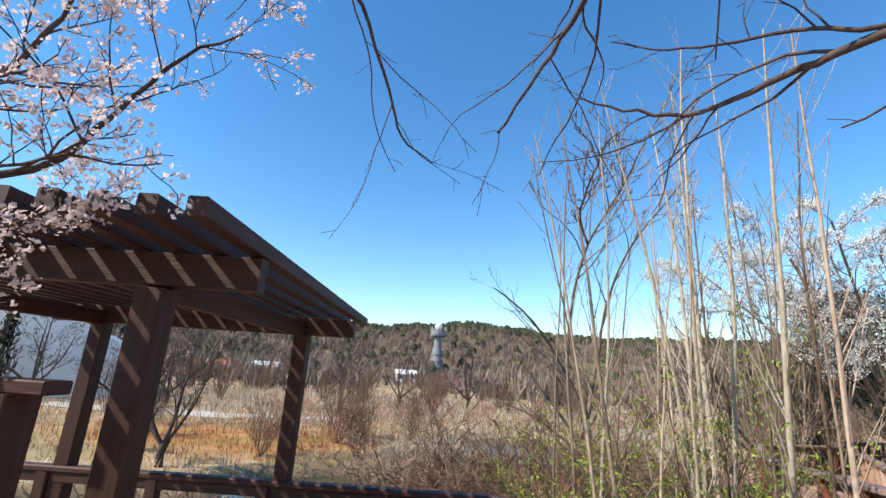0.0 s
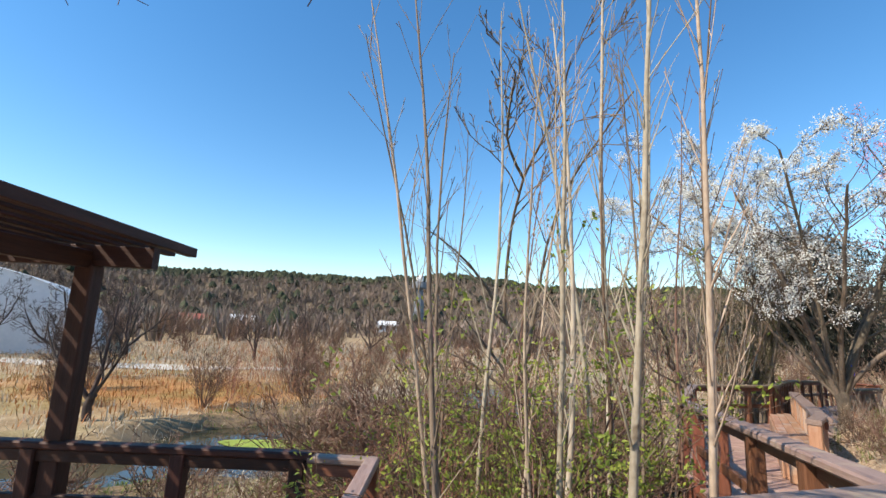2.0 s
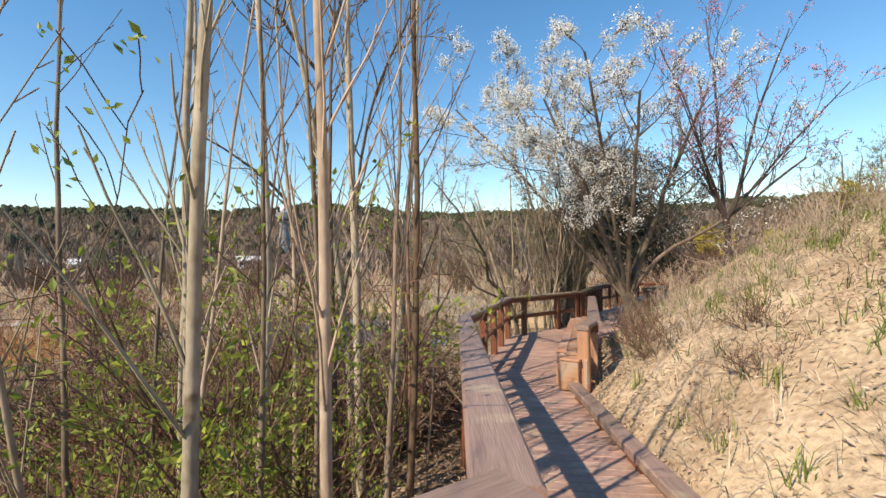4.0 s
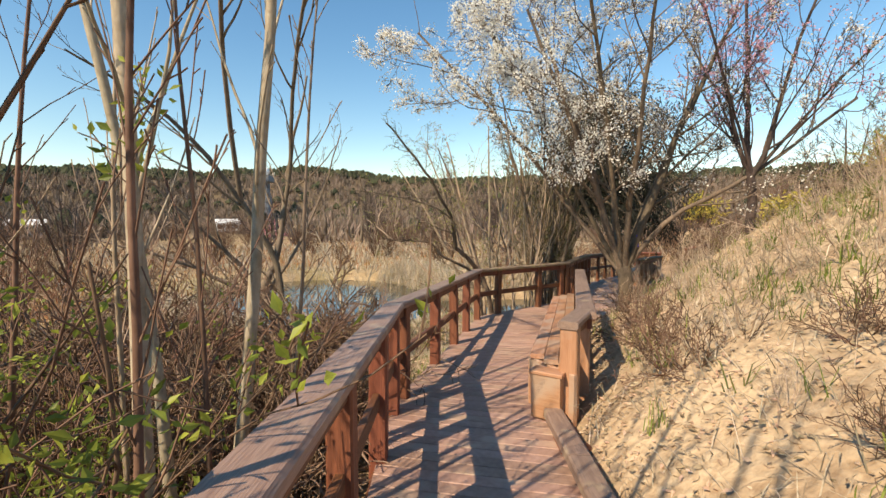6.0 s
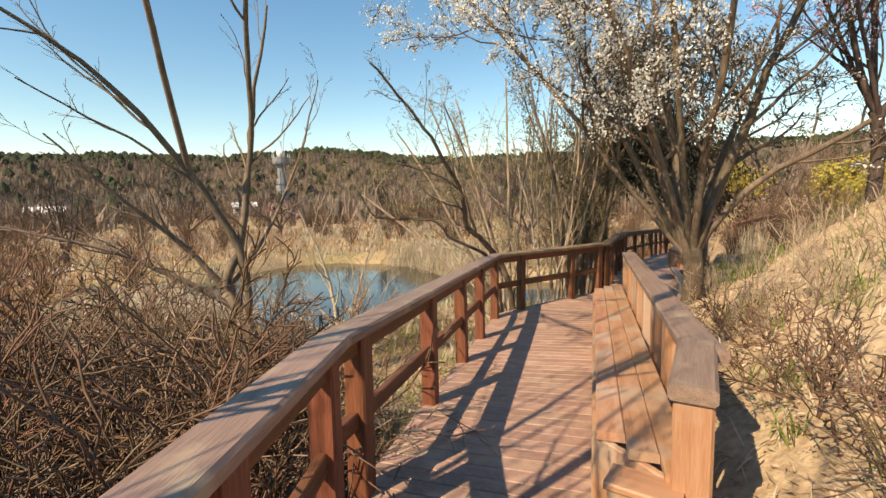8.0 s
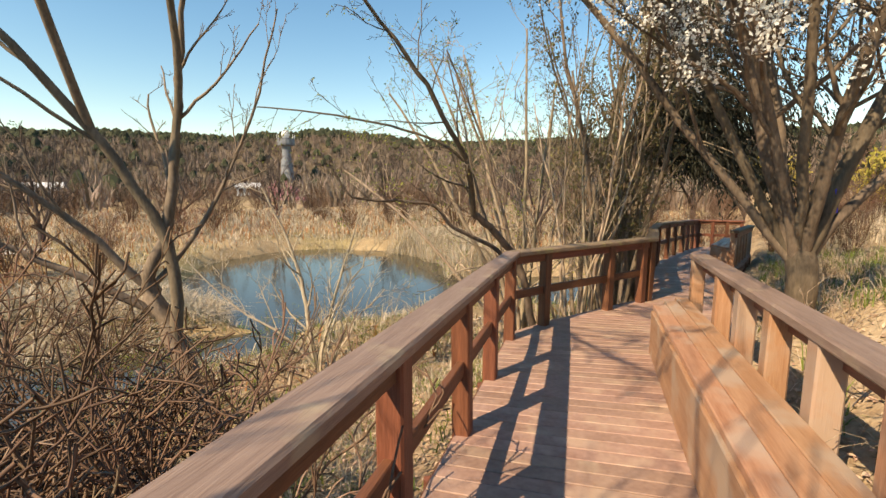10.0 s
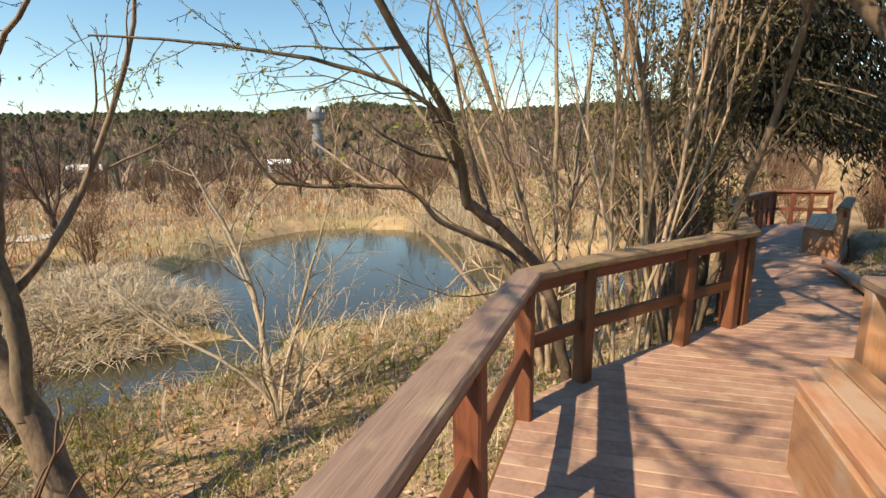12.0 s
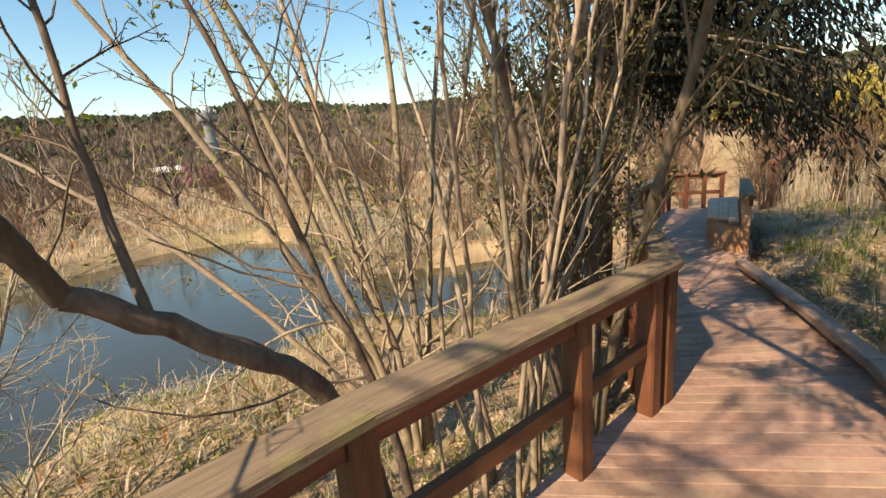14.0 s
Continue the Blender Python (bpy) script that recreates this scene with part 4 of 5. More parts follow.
# many-limbed tree on the bank behind it
def bank_willow(rng, wood, leaves):
    P = dict(kids=[9, 6, 3], ratio=0.38, angle=0.85, wiggle=0.2, up=0.03, min=0.003, first=0.3, thin=0.42)
    tips = []
    for dx, dy, z1, tx, ty, tz, r in ((-0.5, 0.1, 1.2, -2.3, 0.3, 4.4, 0.075), (-0.25, 0.3, 1.6, -0.9, 0.7, 5.2, 0.07), (0.05, 0.1, 1.7, 0.1, 0.3, 5.6, 0.06), (-0.75, 0.4, 0.9, -3.0, 0.9, 3.2, 0.05),
                                     (0.3, 0.3, 1.6, 0.9, 0.6, 5.0, 0.05), (-0.3, -0.2, 1.5, -1.4, -0.4, 4.6, 0.045), (-0.6, 0.0, 1.9, -1.6, 0.4, 5.0, 0.05)):
        guided(rng, wood, tips, [(dx * 0.2, dy * 0.2, -0.2), (dx * 0.5, dy * 0.5, z1 * 0.45), (dx, dy, z1), ((dx + tx) / 2, (dy + ty) / 2, (z1 + tz) / 2 + 0.2), (tx, ty, tz)], r, 0.014, P)
    foliage(rng, leaves, tips, 0.6, 0.042, 1, 0.03)


tree("willow", (8.95, 14.5, gz(8.95, 14.5)), "spreading many-limbed willow with sparse light green leaves", "tree", TANBARK, bank_willow, LEAF, "foliage", seed=143)


# clump of slender pale trunks beside the railing
def clump_maker(n, height, spreadr, radius, leafy, kids=9, count=2):
    def make(rng, wood, leaves):
        P = dict(kids=[kids, 4], ratio=0.2, angle=0.6, wiggle=0.13, up=0.1, min=0.003, first=0.25, thin=0.45)
        tips = []
        for _ in range(n):
            a, s = rng.uniform(0, 2 * math.pi), rng.uniform(0.1, 1) * spreadr
            p = Vector((math.cos(a) * s, math.sin(a) * s, -0.15))
            d = Vector((math.cos(a) * 0.16 * rng.uniform(-0.3, 1.4), math.sin(a) * 0.16 * rng.uniform(-0.3, 1.4), 1)).normalized()
            wood.cut("stem")
            grow(rng, wood, tips, p, d, height * rng.uniform(0.75, 1.1), radius * rng.uniform(0.6, 1.2), 0, dict(P, taper=0.3, seg=0.4, wiggle=0.12))
        foliage(rng, leaves, tips, leafy, 0.055, count, 0.05)
    return make


for x, y, n, h, sp, r, leaf, kids, bark, lab, sd in (
        (8.85, 12.98, 6, 4.9, 0.32, 0.027, 0.12, 6, TANBARK, "clump of slender pale crooked stems beside the railing", 44),
        (9.35, 13.35, 4, 5.2, 0.35, 0.034, 0.3, 7, TANBARK, "clump of slender tan stems with a few dead leaves", 144),
        (10.1, 13.5, 5, 5.6, 0.22, 0.062, 0.9, 12, GREYBARK, "clump of brown stringy-barked trunks with dull foliage", 45),
        (10.45, 14.3, 6, 6.0, 0.4, 0.05, 0.95, 13, GREYBARK, "dense clump of dark trunks with brown-green foliage", 46)):
    tree("trunk_clump", (x, y, gz(x, y)), lab, "tree", bark, clump_maker(n, h, sp, r, leaf, kids, 5 if leaf > 0.5 else 1), LEAFDULL, "foliage", group="clumped trunks", seed=sd)
for x, y, n, h, lab, sd in ((11.0, 15.4, 10, 6.4, "tall tree clad in dull brown-green dead vine leaves", 47), (12.2, 16.9, 9, 6.4, "tall twiggy tree with dull brown dead leaves", 48)):
    tree("vine_clad_tree", (x, y, gz(x, y)), lab, "tree", GREYBARK, clump_maker(n, h, 0.6, 0.05, 0.95, 14, 3), LEAFDULL, "foliage", group="vine-clad trees", seed=sd)


# white-flowering pear behind the bench
def pear(rng, wood, leaves):
    P = dict(kids=[11, 7, 5, 3], ratio=0.40, angle=0.8, wiggle=0.14, up=0.06, min=0.005, first=0.36, thin=0.5)
    tips = []
    guided(rng, wood, tips, [(0, 0, -0.3), (0.02, -0.03, 0.5), (0.0, 0, 1.0)], 0.125, 0.115, dict(P, kids=[0]))
    for tx, ty, tz, r in ((-0.9, 0.3, 4.2, 0.08), (0.9, -0.5, 4.3, 0.085), (0.2, 0.9, 4.6, 0.075), (1.5, 0.5, 3.7, 0.07), (-0.5, -0.9, 3.9, 0.06), (-1.3, -0.2, 4.0, 0.05), (1.9, -1.0, 3.0, 0.05), (-1.5, 0.7, 4.6, 0.05), (-1.0, -0.6, 4.6, 0.05), (-1.9, 1.3, 4.4, 0.045)):
        guided(rng, wood, tips, [(0, 0, 0.6), (tx * 0.3, ty * 0.3, 1.5), (tx * 0.95, ty * 0.95, tz * 0.78), (tx * 1.6, ty * 1.6, tz * 1.15)], r, 0.02, P)
    west = [t for t in tips if t[0].x < rng.uniform(-2.6, -0.1) and t[0].z > 2.0 or t[0].z > rng.uniform(4.0, 7.0) or rng.random() < 0.16]
    foliage(rng, leaves, west, 0.6, 0.034, 5, 0.05, True)


tree("pear_tree", (9.5, 10.25, gz(9.5, 10.25)), "pear tree in white blossom behind the bench", "tree", WILLOWBARK, pear, BLOSSOM, "blossom", "loose white blossom", seed=51)
_t = thing("tag", (9.72, 10.18, gz(9.5, 10.25) + 1.25), label="small blue tag tied to the pear trunk", category="tag")
board("ribbon", (9.66, 10.1, gz(9.5, 10.25) + 1.1), (9.66, 10.1, gz(9.5, 10.25) + 1.3), 0.05, 0.01, BLUE, _t)
# redbud on the bank
def redbud(rng, wood, leaves):
    P = dict(kids=[8, 5, 3], ratio=0.42, angle=0.65, wiggle=0.1, up=0.06, min=0.0035, first=0.25, thin=0.5)
    tips = []
    guided(rng, wood, tips, [(0, 0, -0.2), (0.03, 0, 0.5), (0.0, 0.05, 1.1)], 0.075, 0.065, dict(P, kids=[0]))
    for tx, ty, tz, r in ((-0.9, 0.4, 3.6, 0.045), (0.8, -0.5, 3.7, 0.05), (0.1, 0.4, 4.2, 0.05), (1.5, -0.9, 2.8, 0.035), (-0.4, 0.9, 3.0, 0.035), (-1.2, -0.2, 2.8, 0.03)):
        guided(rng, wood, tips, [(0, 0, 1.0), (tx * 0.25, ty * 0.25, 1.55), (tx * 0.65, ty * 0.6, tz * 0.85), (tx * 1.25, ty * 1.25, tz * 1.28)], r, 0.01, P)
    foliage(rng, leaves, tips, 0.8, 0.038, 3, 0.035, True)


tree("redbud_tree", (11.2, 9.3, gz(11.2, 9.3)), "slender redbud with scattered pink-magenta buds", "tree", DARKBARK, redbud, REDBUDS, "blossom", "pink-magenta buds", seed=54)


# dark cedar whose boughs hang over the far boardwalk
def cedar(rng, wood, leaves):
    guided(rng, wood, [], [(0, 0, -0.2), (0.05, 0, 3), (0, 0.05, 6.4)], 0.17, 0.05, dict(BARE, kids=[0]))
    for k in range(70):
        z = rng.uniform(3.1, 6.2)
        a = rng.gauss(-0.4, 0.65)
        ln = rng.uniform(1.6, 3.7) * (1.1 - 0.04 * z)
        p = Vector((0, 0, z))
        d = Vector((math.cos(a), math.sin(a), 0.15)).normalized()
        pts, n = [p.copy()], 8
        for i in range(n):
            d = (d + Vector((rng.gauss(0, 0.08), rng.gauss(0, 0.08), -0.09))).normalized()
            p = p + d * ln / n
            pts.append(p.copy())
        wood.cut("bough")
        wood.tube(pts, [0.035 * (1 - 0.85 * i / n) for i in range(n + 1)], 5)
        for q in pts[2:]:
            for _ in range(60):
                o = q + Vector((rng.gauss(0, 0.25), rng.gauss(0, 0.25), rng.gauss(-0.1, 0.2)))
                dd = (Vector((rng.gauss(0, 0.5), rng.gauss(0, 0.5), -0.9)) + d * 0.4).normalized()
                leaves.leaf(o, dd, spread(rng, dd, 1.57), rng.uniform(0.07, 0.17), rng.uniform(0.02, 0.04))


tree("cedar", (11.7, 15.1, gz(11.7, 15.1)), "dark drooping cedar hanging over the far boardwalk", "tree", GREYBARK, cedar, NEEDLE, "foliage", "dark drooping needles", seed=61)


# trees over the landing
def overhang(rng, wood, leaves):
    P = dict(kids=[9, 3], ratio=0.24, angle=0.8, wiggle=0.16, up=-0.02, min=0.0018, first=0.05, thin=0.5, seg=0.08)
    tips = []
    o = Vector((4.2, -0.6, 0.3))
    def rel(*pts):
        return [Vector(p) - o for p in pts]
    guided(rng, wood, tips, rel((4.2, -0.6, 0.0), (4.1, -0.5, 1.6), (3.7, 0.0, 2.8), (3.2, 0.5, 3.6)), 0.13, 0.07, dict(P, kids=[0]))
    guided(rng, wood, tips, rel((3.2, 0.5, 3.6), (2.5, 1.1, 3.5), (1.9, 1.5, 3.3), (1.61, 1.74, 3.29), (1.48, 1.88, 3.28), (1.32, 2.04, 3.25), (1.12, 2.19, 3.21), (0.87, 2.27, 3.28), (0.66, 2.3, 3.35)), 0.03, 0.004, P)
    guided(rng, wood, tips, rel((1.12, 2.19, 3.21), (0.95, 2.27, 3.12), (0.72, 2.33, 3.05), (0.5, 2.38, 3.04)), 0.006, 0.002, P)
    guided(rng, wood, tips, rel((2.5, 1.1, 3.5), (1.9, 1.5, 3.45), (1.6, 1.73, 3.32), (1.44, 1.83, 3.39), (1.23, 1.97, 3.43), (1.0, 2.07, 3.46), (0.77, 2.12, 3.53)), 0.016, 0.003, P)
    guided(rng, wood, tips, rel((3.2, 0.5, 3.6), (1.9, 1.1, 4.1), (0.9, 1.5, 4.0), (0.62, 1.8, 3.61), (0.57, 1.93, 3.51), (0.45, 2.09, 3.35), (0.28, 2.27, 3.12)), 0.026, 0.006, P)
    guided(rng, wood, tips, rel((1.9, 1.1, 4.1), (0.5, 1.5, 4.5), (-0.3, 1.9, 4.3), (-0.49, 2.1, 3.87), (-0.42, 2.23, 3.77), (-0.29, 2.49, 3.47), (-0.22, 2.63, 3.28), (-0.04, 2.71, 3.16)), 0.02, 0.004, P)


tree("bare_tree", (4.2, -0.6, 0.3), "bare tree whose dark twigs hang over the landing", "tree", DARKBARK, overhang, seed=71)


def cherry(rng, wood, leaves):
    P = dict(kids=[12, 6, 2], ratio=0.36, angle=0.8, wiggle=0.14, up=0.03, min=0.002, first=0.1, thin=0.5, seg=0.08)
    tips = []
    o = Vector((-2.9, 0.6, 0.1))
    def rel(*pts):
        return [Vector(p) - o for p in pts]
    guided(rng, wood, tips, rel((-2.9, 0.6, -0.2), (-2.8, 0.8, 1.0), (-2.5, 1.15, 2.0), (-2.2, 1.4, 2.4)), 0.1, 0.06, dict(P, kids=[0]))
    guided(rng, wood, tips, rel((-2.2, 1.4, 2.4), (-1.85, 1.65, 2.5), (-1.48, 1.92, 2.66), (-1.28, 1.96, 2.94), (-1.05, 1.96, 3.22), (-0.84, 1.98, 3.36)), 0.022, 0.004, P)
    guided(rng, wood, tips, rel((-2.2, 1.4, 2.4), (-1.9, 1.5, 2.7), (-1.63, 1.65, 2.83), (-1.49, 1.73, 2.97), (-1.36, 1.72, 3.18), (-1.26, 1.66, 3.35)), 0.022, 0.005, P)
    guided(rng, wood, tips, rel((-2.2, 1.4, 2.4), (-1.9, 1.75, 2.3), (-1.6, 1.95, 2.45), (-1.35, 2.05, 2.6)), 0.014, 0.004, P)
    foliage(rng, leaves, tips, 0.8, 0.024, 5, 0.018, True)


tree("cherry_tree", (-2.9, 0.6, 0.1), "cherry tree in pale pink blossom beside the pergola", "tree", DARKBARK, cherry, PINKBLOSSOM, "blossom", "pale pink-white blossom", seed=72)


# ---- further trees ----
def field_tree(rng, wood, leaves):
    P = dict(kids=[7, 5, 4, 3], ratio=0.5, angle=0.7, wiggle=0.13, up=0.04, min=0.006, first=0.22, thin=0.55)
    tips = []
    guided(rng, wood, tips, [(0, 0, -0.2), (0.0, 0.0, 0.4), (0.05, 0, 0.8)], 0.13, 0.11, dict(P, kids=[0]))
    for tx, ty, tz, r in ((-1.9, 0.3, 2.8, 0.08), (0.3, 0.2, 4.2, 0.08), (1.3, -0.4, 3.4, 0.06), (-0.7, -0.8, 3.8, 0.06)):
        guided(rng, wood, tips, [(0, 0, 0.6), (tx * 0.4, ty * 0.4, 1.3), (tx * 0.75, ty * 0.7, tz * 0.65), (tx, ty, tz)], r, 0.015, P)


first = tree("field_tree", (-8.6, 15.6, gz(-8.6, 15.6)), "bare low-branching tree on the rusty grass", "tree", DARKBARK, field_tree, group="bare field trees", seed=81)
for x, y, s, r in ((-15.5, 24, 1.1, 50), (-7.0, 33, 1.2, 110), (-4.0, 44, 1.3, 200), (-19, 33, 1.3, 250), (-11.5, 36, 1.0, 300), (2.5, 48, 1.4, 20), (-26, 30, 1.3, 80), (24, 33, 1.6, 70), (30, 28, 1.6, 170), (21, 40, 1.5, 270), (34, 36, 1.7, 30), (12, 50, 1.5, 99), (27, 44, 1.7, 200), (18, 31, 1.4, 330), (36, 22, 1.6, 10)):
    c = copy_thing(first, pose(x, y, gz(x, y), 0, 0, r))
    c.scale = (s, s, s)
fan = tree("willow_shrub", (-4.6, 22.4, gz(-4.6, 22.4)), "bare fan-shaped shrub of fine brown twigs", "shrub", BROWNBARK, shrub_maker(26, 3.0, 0, 0, 0.018, 0.28, (7, 4), ratio=0.4, mn=0.006), group="bare shrubs", seed=82)
for i in range(46):
    rng = random.Random(900 + i)
    x, y = rng.uniform(-34, 40), rng.uniform(26, 62)
    if pond(np.array([x]), np.array([y]))[0] < 0.6 or (-9 < x < 12 and y < 36):
        continue
    s = rng.uniform(0.6, 1.3)
    c = copy_thing(fan, pose(x, y, gz(x, y), 0, 0, rng.uniform(0, 360)))
    c.scale = (s, s, s)
for x, y, s in ((18.5, 16.0, 0.5), (19.5, 18.2, 0.6), (20.5, 16.8, 0.55), (22, 19.5, 0.7), (21.5, 22, 0.7), (24, 18.5, 0.7), (19.2, 14.6, 0.5), (17.6, 20.5, 0.6), (20, 25, 0.8), (23.5, 25, 0.8), (17, 23, 0.7), (15.5, 22, 0.6), (25, 21, 0.7), (18.3, 17.3, 0.4), (16.9, 14.4, 0.4), (15.0, 20.0, 0.5), (13.5, 23.5, 0.6), (-3.2, 19.5, 0.6), (-6.6, 18.6, 0.7), (-11, 17.5, 0.6), (-1.5, 24.5, 0.7), (2.5, 14.6, 0.5), (-3.9, 24.5, 0.8), (-12.5, 21, 0.7), (1.2, 13.6, 0.5)):
    c = copy_thing(fan, pose(x, y, gz(x, y), 0, 0, x * 50))
    c.scale = (s, s, s)

pinkbush = tree("pink_azalea", (-0.4, 84, gz(-0.4, 84)), "round azalea bush in pink flower near the tower", "bush", BROWNBARK, shrub_maker(18, 2.6, 0.8, 0.2, 0.03, 0.6, (6, 4), True, 3, mn=0.01), surface("pink_flower", (0.42, 0.17, 0.20), (0.62, 0.33, 0.36), 4, 0.7, 0, 20, local=False, island=True), "blossom", seed=83)
copy_thing(pinkbush, pose(2.4, 82, gz(2.4, 82), 0, 0, 80))
fors = tree("forsythia", (27.5, 20, gz(27.5, 20)), "yellow-green forsythia bush on the slope", "bush", BROWNBARK, shrub_maker(20, 2.0, 0.7, 0.13, 0.02, 0.6, (6, 4), True, 2, mn=0.008), YELLOWBUSH, "blossom", group="forsythia bushes", seed=84)
for i, (x, y) in enumerate([(29, 20.8), (30, 27), (31, 20), (31, 22), (29.5, 18), (17, 8.5), (18.5, 7.5), (16.5, 10), (19.5, 10)]):
    c = copy_thing(fors, pose(x, y, gz(x, y), 0, 0, i * 50))
    c.scale = (1, 1, 1) if i < 5 else (0.6, 0.6, 0.45)


# ---- buildings and tower far off ----
def tower():
    x, y, k = -4.2, 205.0, 2.85
    z = -3.6
    ob = thing("observation_tower", (x, y, z), label="grey concrete tower with a railed platform and a white dome", category="tower")
    def ring(name, z0, z1, r0, r1, material, sides=16):
        v, f = [], []
        for zz, rr in ((z0 * k, r0 * k), (z1 * k, r1 * k)):
            v += [(rr * math.cos(2 * math.pi * i / sides), rr * math.sin(2 * math.pi * i / sides), zz) for i in range(sides)]
        f = [(i, (i + 1) % sides, sides + (i + 1) % sides, sides + i) for i in range(sides)] + [tuple(range(sides - 1, -1, -1)), tuple(range(sides, 2 * sides))]
        part(name, mesh_of(name, v, f, material), ob, pose(x, y, z))
    ring("shaft", -0.5, 5.6, 1.0, 0.75, CONCRETE)
    for i in range(5):
        ring("band", 0.7 + i * 1.0, 0.82 + i * 1.0, 1.06 - i * 0.04, 1.06 - i * 0.04, CONCRETE)
    ring("neck", 5.6, 7.5, 0.6, 0.6, CONCRETE)
    ring("platform", 7.5, 7.75, 1.15, 1.25, CONCRETE)
    ring("parapet", 7.75, 8.5, 1.2, 1.2, CONCRETE)
    for i in range(10):
        a = 2 * math.pi * i / 10
        post(ob, x + 1.2 * k * math.cos(a), y + 1.2 * k * math.sin(a), z + 8.5 * k, z + 9.0 * k, 0.06 * k, WHITEPAINT, name="baluster")
    bm = bmesh.new()
    bmesh.ops.create_uvsphere(bm, u_segments=14, v_segments=8, radius=0.6 * k)
    me = bpy.data.meshes.new("dome")
    bm.to_mesh(me)
    bm.free()
    me.materials.append(WHITEPAINT)
    part("dome", me, ob, pose(x, y, z + 9.05 * k))


tower()


def house(x, y, w, d, h, turn, roof, label):
    z = gz(x, y)
    ob = thing("house", (x, y, z), turn, label, "house", "distant houses")
    m = ob.matrix_basis
    v = [(-w / 2, -d / 2, -0.5), (w / 2, -d / 2, -0.5), (w / 2, d / 2, -0.5), (-w / 2, d / 2, -0.5)]
    v += [(a, b, h) for a, b, _ in v] + [(-w / 2, 0, h + d * 0.22), (w / 2, 0, h + d * 0.22)]
    part("wall", mesh_of("wall", v, [(0, 1, 5, 4), (2, 3, 7, 6), (1, 2, 6, 9, 5), (3, 0, 4, 8, 7)], WHITEPAINT), ob, m)
    e = 0.4
    r = [(-w / 2 - e, -d / 2 - e, h - 0.1), (w / 2 + e, -d / 2 - e, h - 0.1), (w / 2 + e, 0, h + d * 0.25), (-w / 2 - e, 0, h + d * 0.25), (w / 2 + e, d / 2 + e, h - 0.1), (-w / 2 - e, d / 2 + e, h - 0.1)]
    part("roof", mesh_of("roof", r + [(a, b, c + 0.15) for a, b, c in r], [(0, 1, 2, 3), (3, 2, 4, 5), (9, 8, 7, 6), (11, 10, 8, 9), (0, 6, 7, 1), (5, 4, 10, 11)], roof), ob, m)
    for k in range(3):
        px = -w / 2 + w * (k + 0.5) / 3
        part("window", mesh_of("window", [(px - 0.5, -d / 2 - 0.04, 0.9), (px + 0.5, -d / 2 - 0.04, 0.9), (px + 0.5, -d / 2 - 0.04, 2.0), (px - 0.5, -d / 2 - 0.04, 2.0),
                                          (px - 0.5, -d / 2 + 0.05, 0.9), (px + 0.5, -d / 2 + 0.05, 0.9), (px + 0.5, -d / 2 + 0.05, 2.0), (px - 0.5, -d / 2 + 0.05, 2.0)],
                                         [(0, 1, 2, 3), (0, 4, 5, 1), (1, 5, 6, 2), (2, 6, 7, 3), (3, 7, 4, 0)], DARKWOOD), ob, m)


house(-12.6, 150, 6.0, 4.5, 2.4, 10, WHITEPAINT, "low white house near the tower")
house(-40, 104, 5, 3.5, 2.4, 20, WHITEPAINT, "white house under the wooded hill")
house(-47, 96, 5, 3.5, 2.2, 20, REDROOF, "low white house with a red roof")


def greenhouse():
    x, y, z = -35.0, 38.0, gz(-35, 38)
    ob = thing("greenhouse", (x, y, z), 32, "large white film-covered domed greenhouse", "greenhouse")
    m = ob.matrix_basis
    n, w, l, h = 18, 9.0, 16.0, 6.2
    v, f = [], []
    for yy in (-l / 2, l / 2):
        v += [(-w * math.cos(math.pi * k / n), yy, h * math.sin(math.pi * k / n) ** 0.8 - 0.2) for k in range(n + 1)]
    f = [(k, k + 1, n + 2 + k, n + 1 + k) for k in range(n)] + [tuple(range(n, -1, -1)), tuple(range(n + 1, 2 * n + 2))]
    part("cover", mesh_of("cover", v, f, FILM), ob, m)
    for j in range(9):
        yy = -l / 2 - 0.06 + (l + 0.12) * j / 8
        g = Geo()
        g.tube([Vector((-(w + 0.05) * math.cos(math.pi * k / n), yy, (h + 0.05) * math.sin(math.pi * k / n) ** 0.8 - 0.2)) for k in range(n + 1)], [0.06] * (n + 1), 5)
        part("rib", g.mesh("rib", WHITEPAINT), ob, m)
    for k in range(5):
        g = Geo()
        g.tube([Vector((-w + 3 + k * 3, -l / 2 - 0.08, -0.2)), Vector((-w + 3 + k * 3, -l / 2 - 0.08, h * math.sin(math.acos((w - 3 - k * 3) / w)) ** 0.8 - 0.3))], [0.07, 0.07], 5)
        part("mullion", g.mesh("mullion", WHITEPAINT), ob, m)


greenhouse()
tree("cypress", (-29, 30.5, gz(-29, 30.5)), "narrow dark evergreen before the greenhouse", "tree", DARKBARK,
     lambda rng, w, l: (w.tube([Vector((0, 0, -0.2)), Vector((0, 0, 5.5))], [0.12, 0.03], 6),
                        [l.leaf(Vector((rng.gauss(0, 0.5) * (1 - z / 7), rng.gauss(0, 0.5) * (1 - z / 7), z)), Vector((rng.gauss(0, 0.3), rng.gauss(0, 0.3), 1)).normalized(), Vector((rng.random(), 1, 0)).normalized(), 0.5, 0.2)
                         for z in [0.3 + 5.5 * rng.random() for _ in range(700)]]), NEEDLE, "foliage", seed=91)

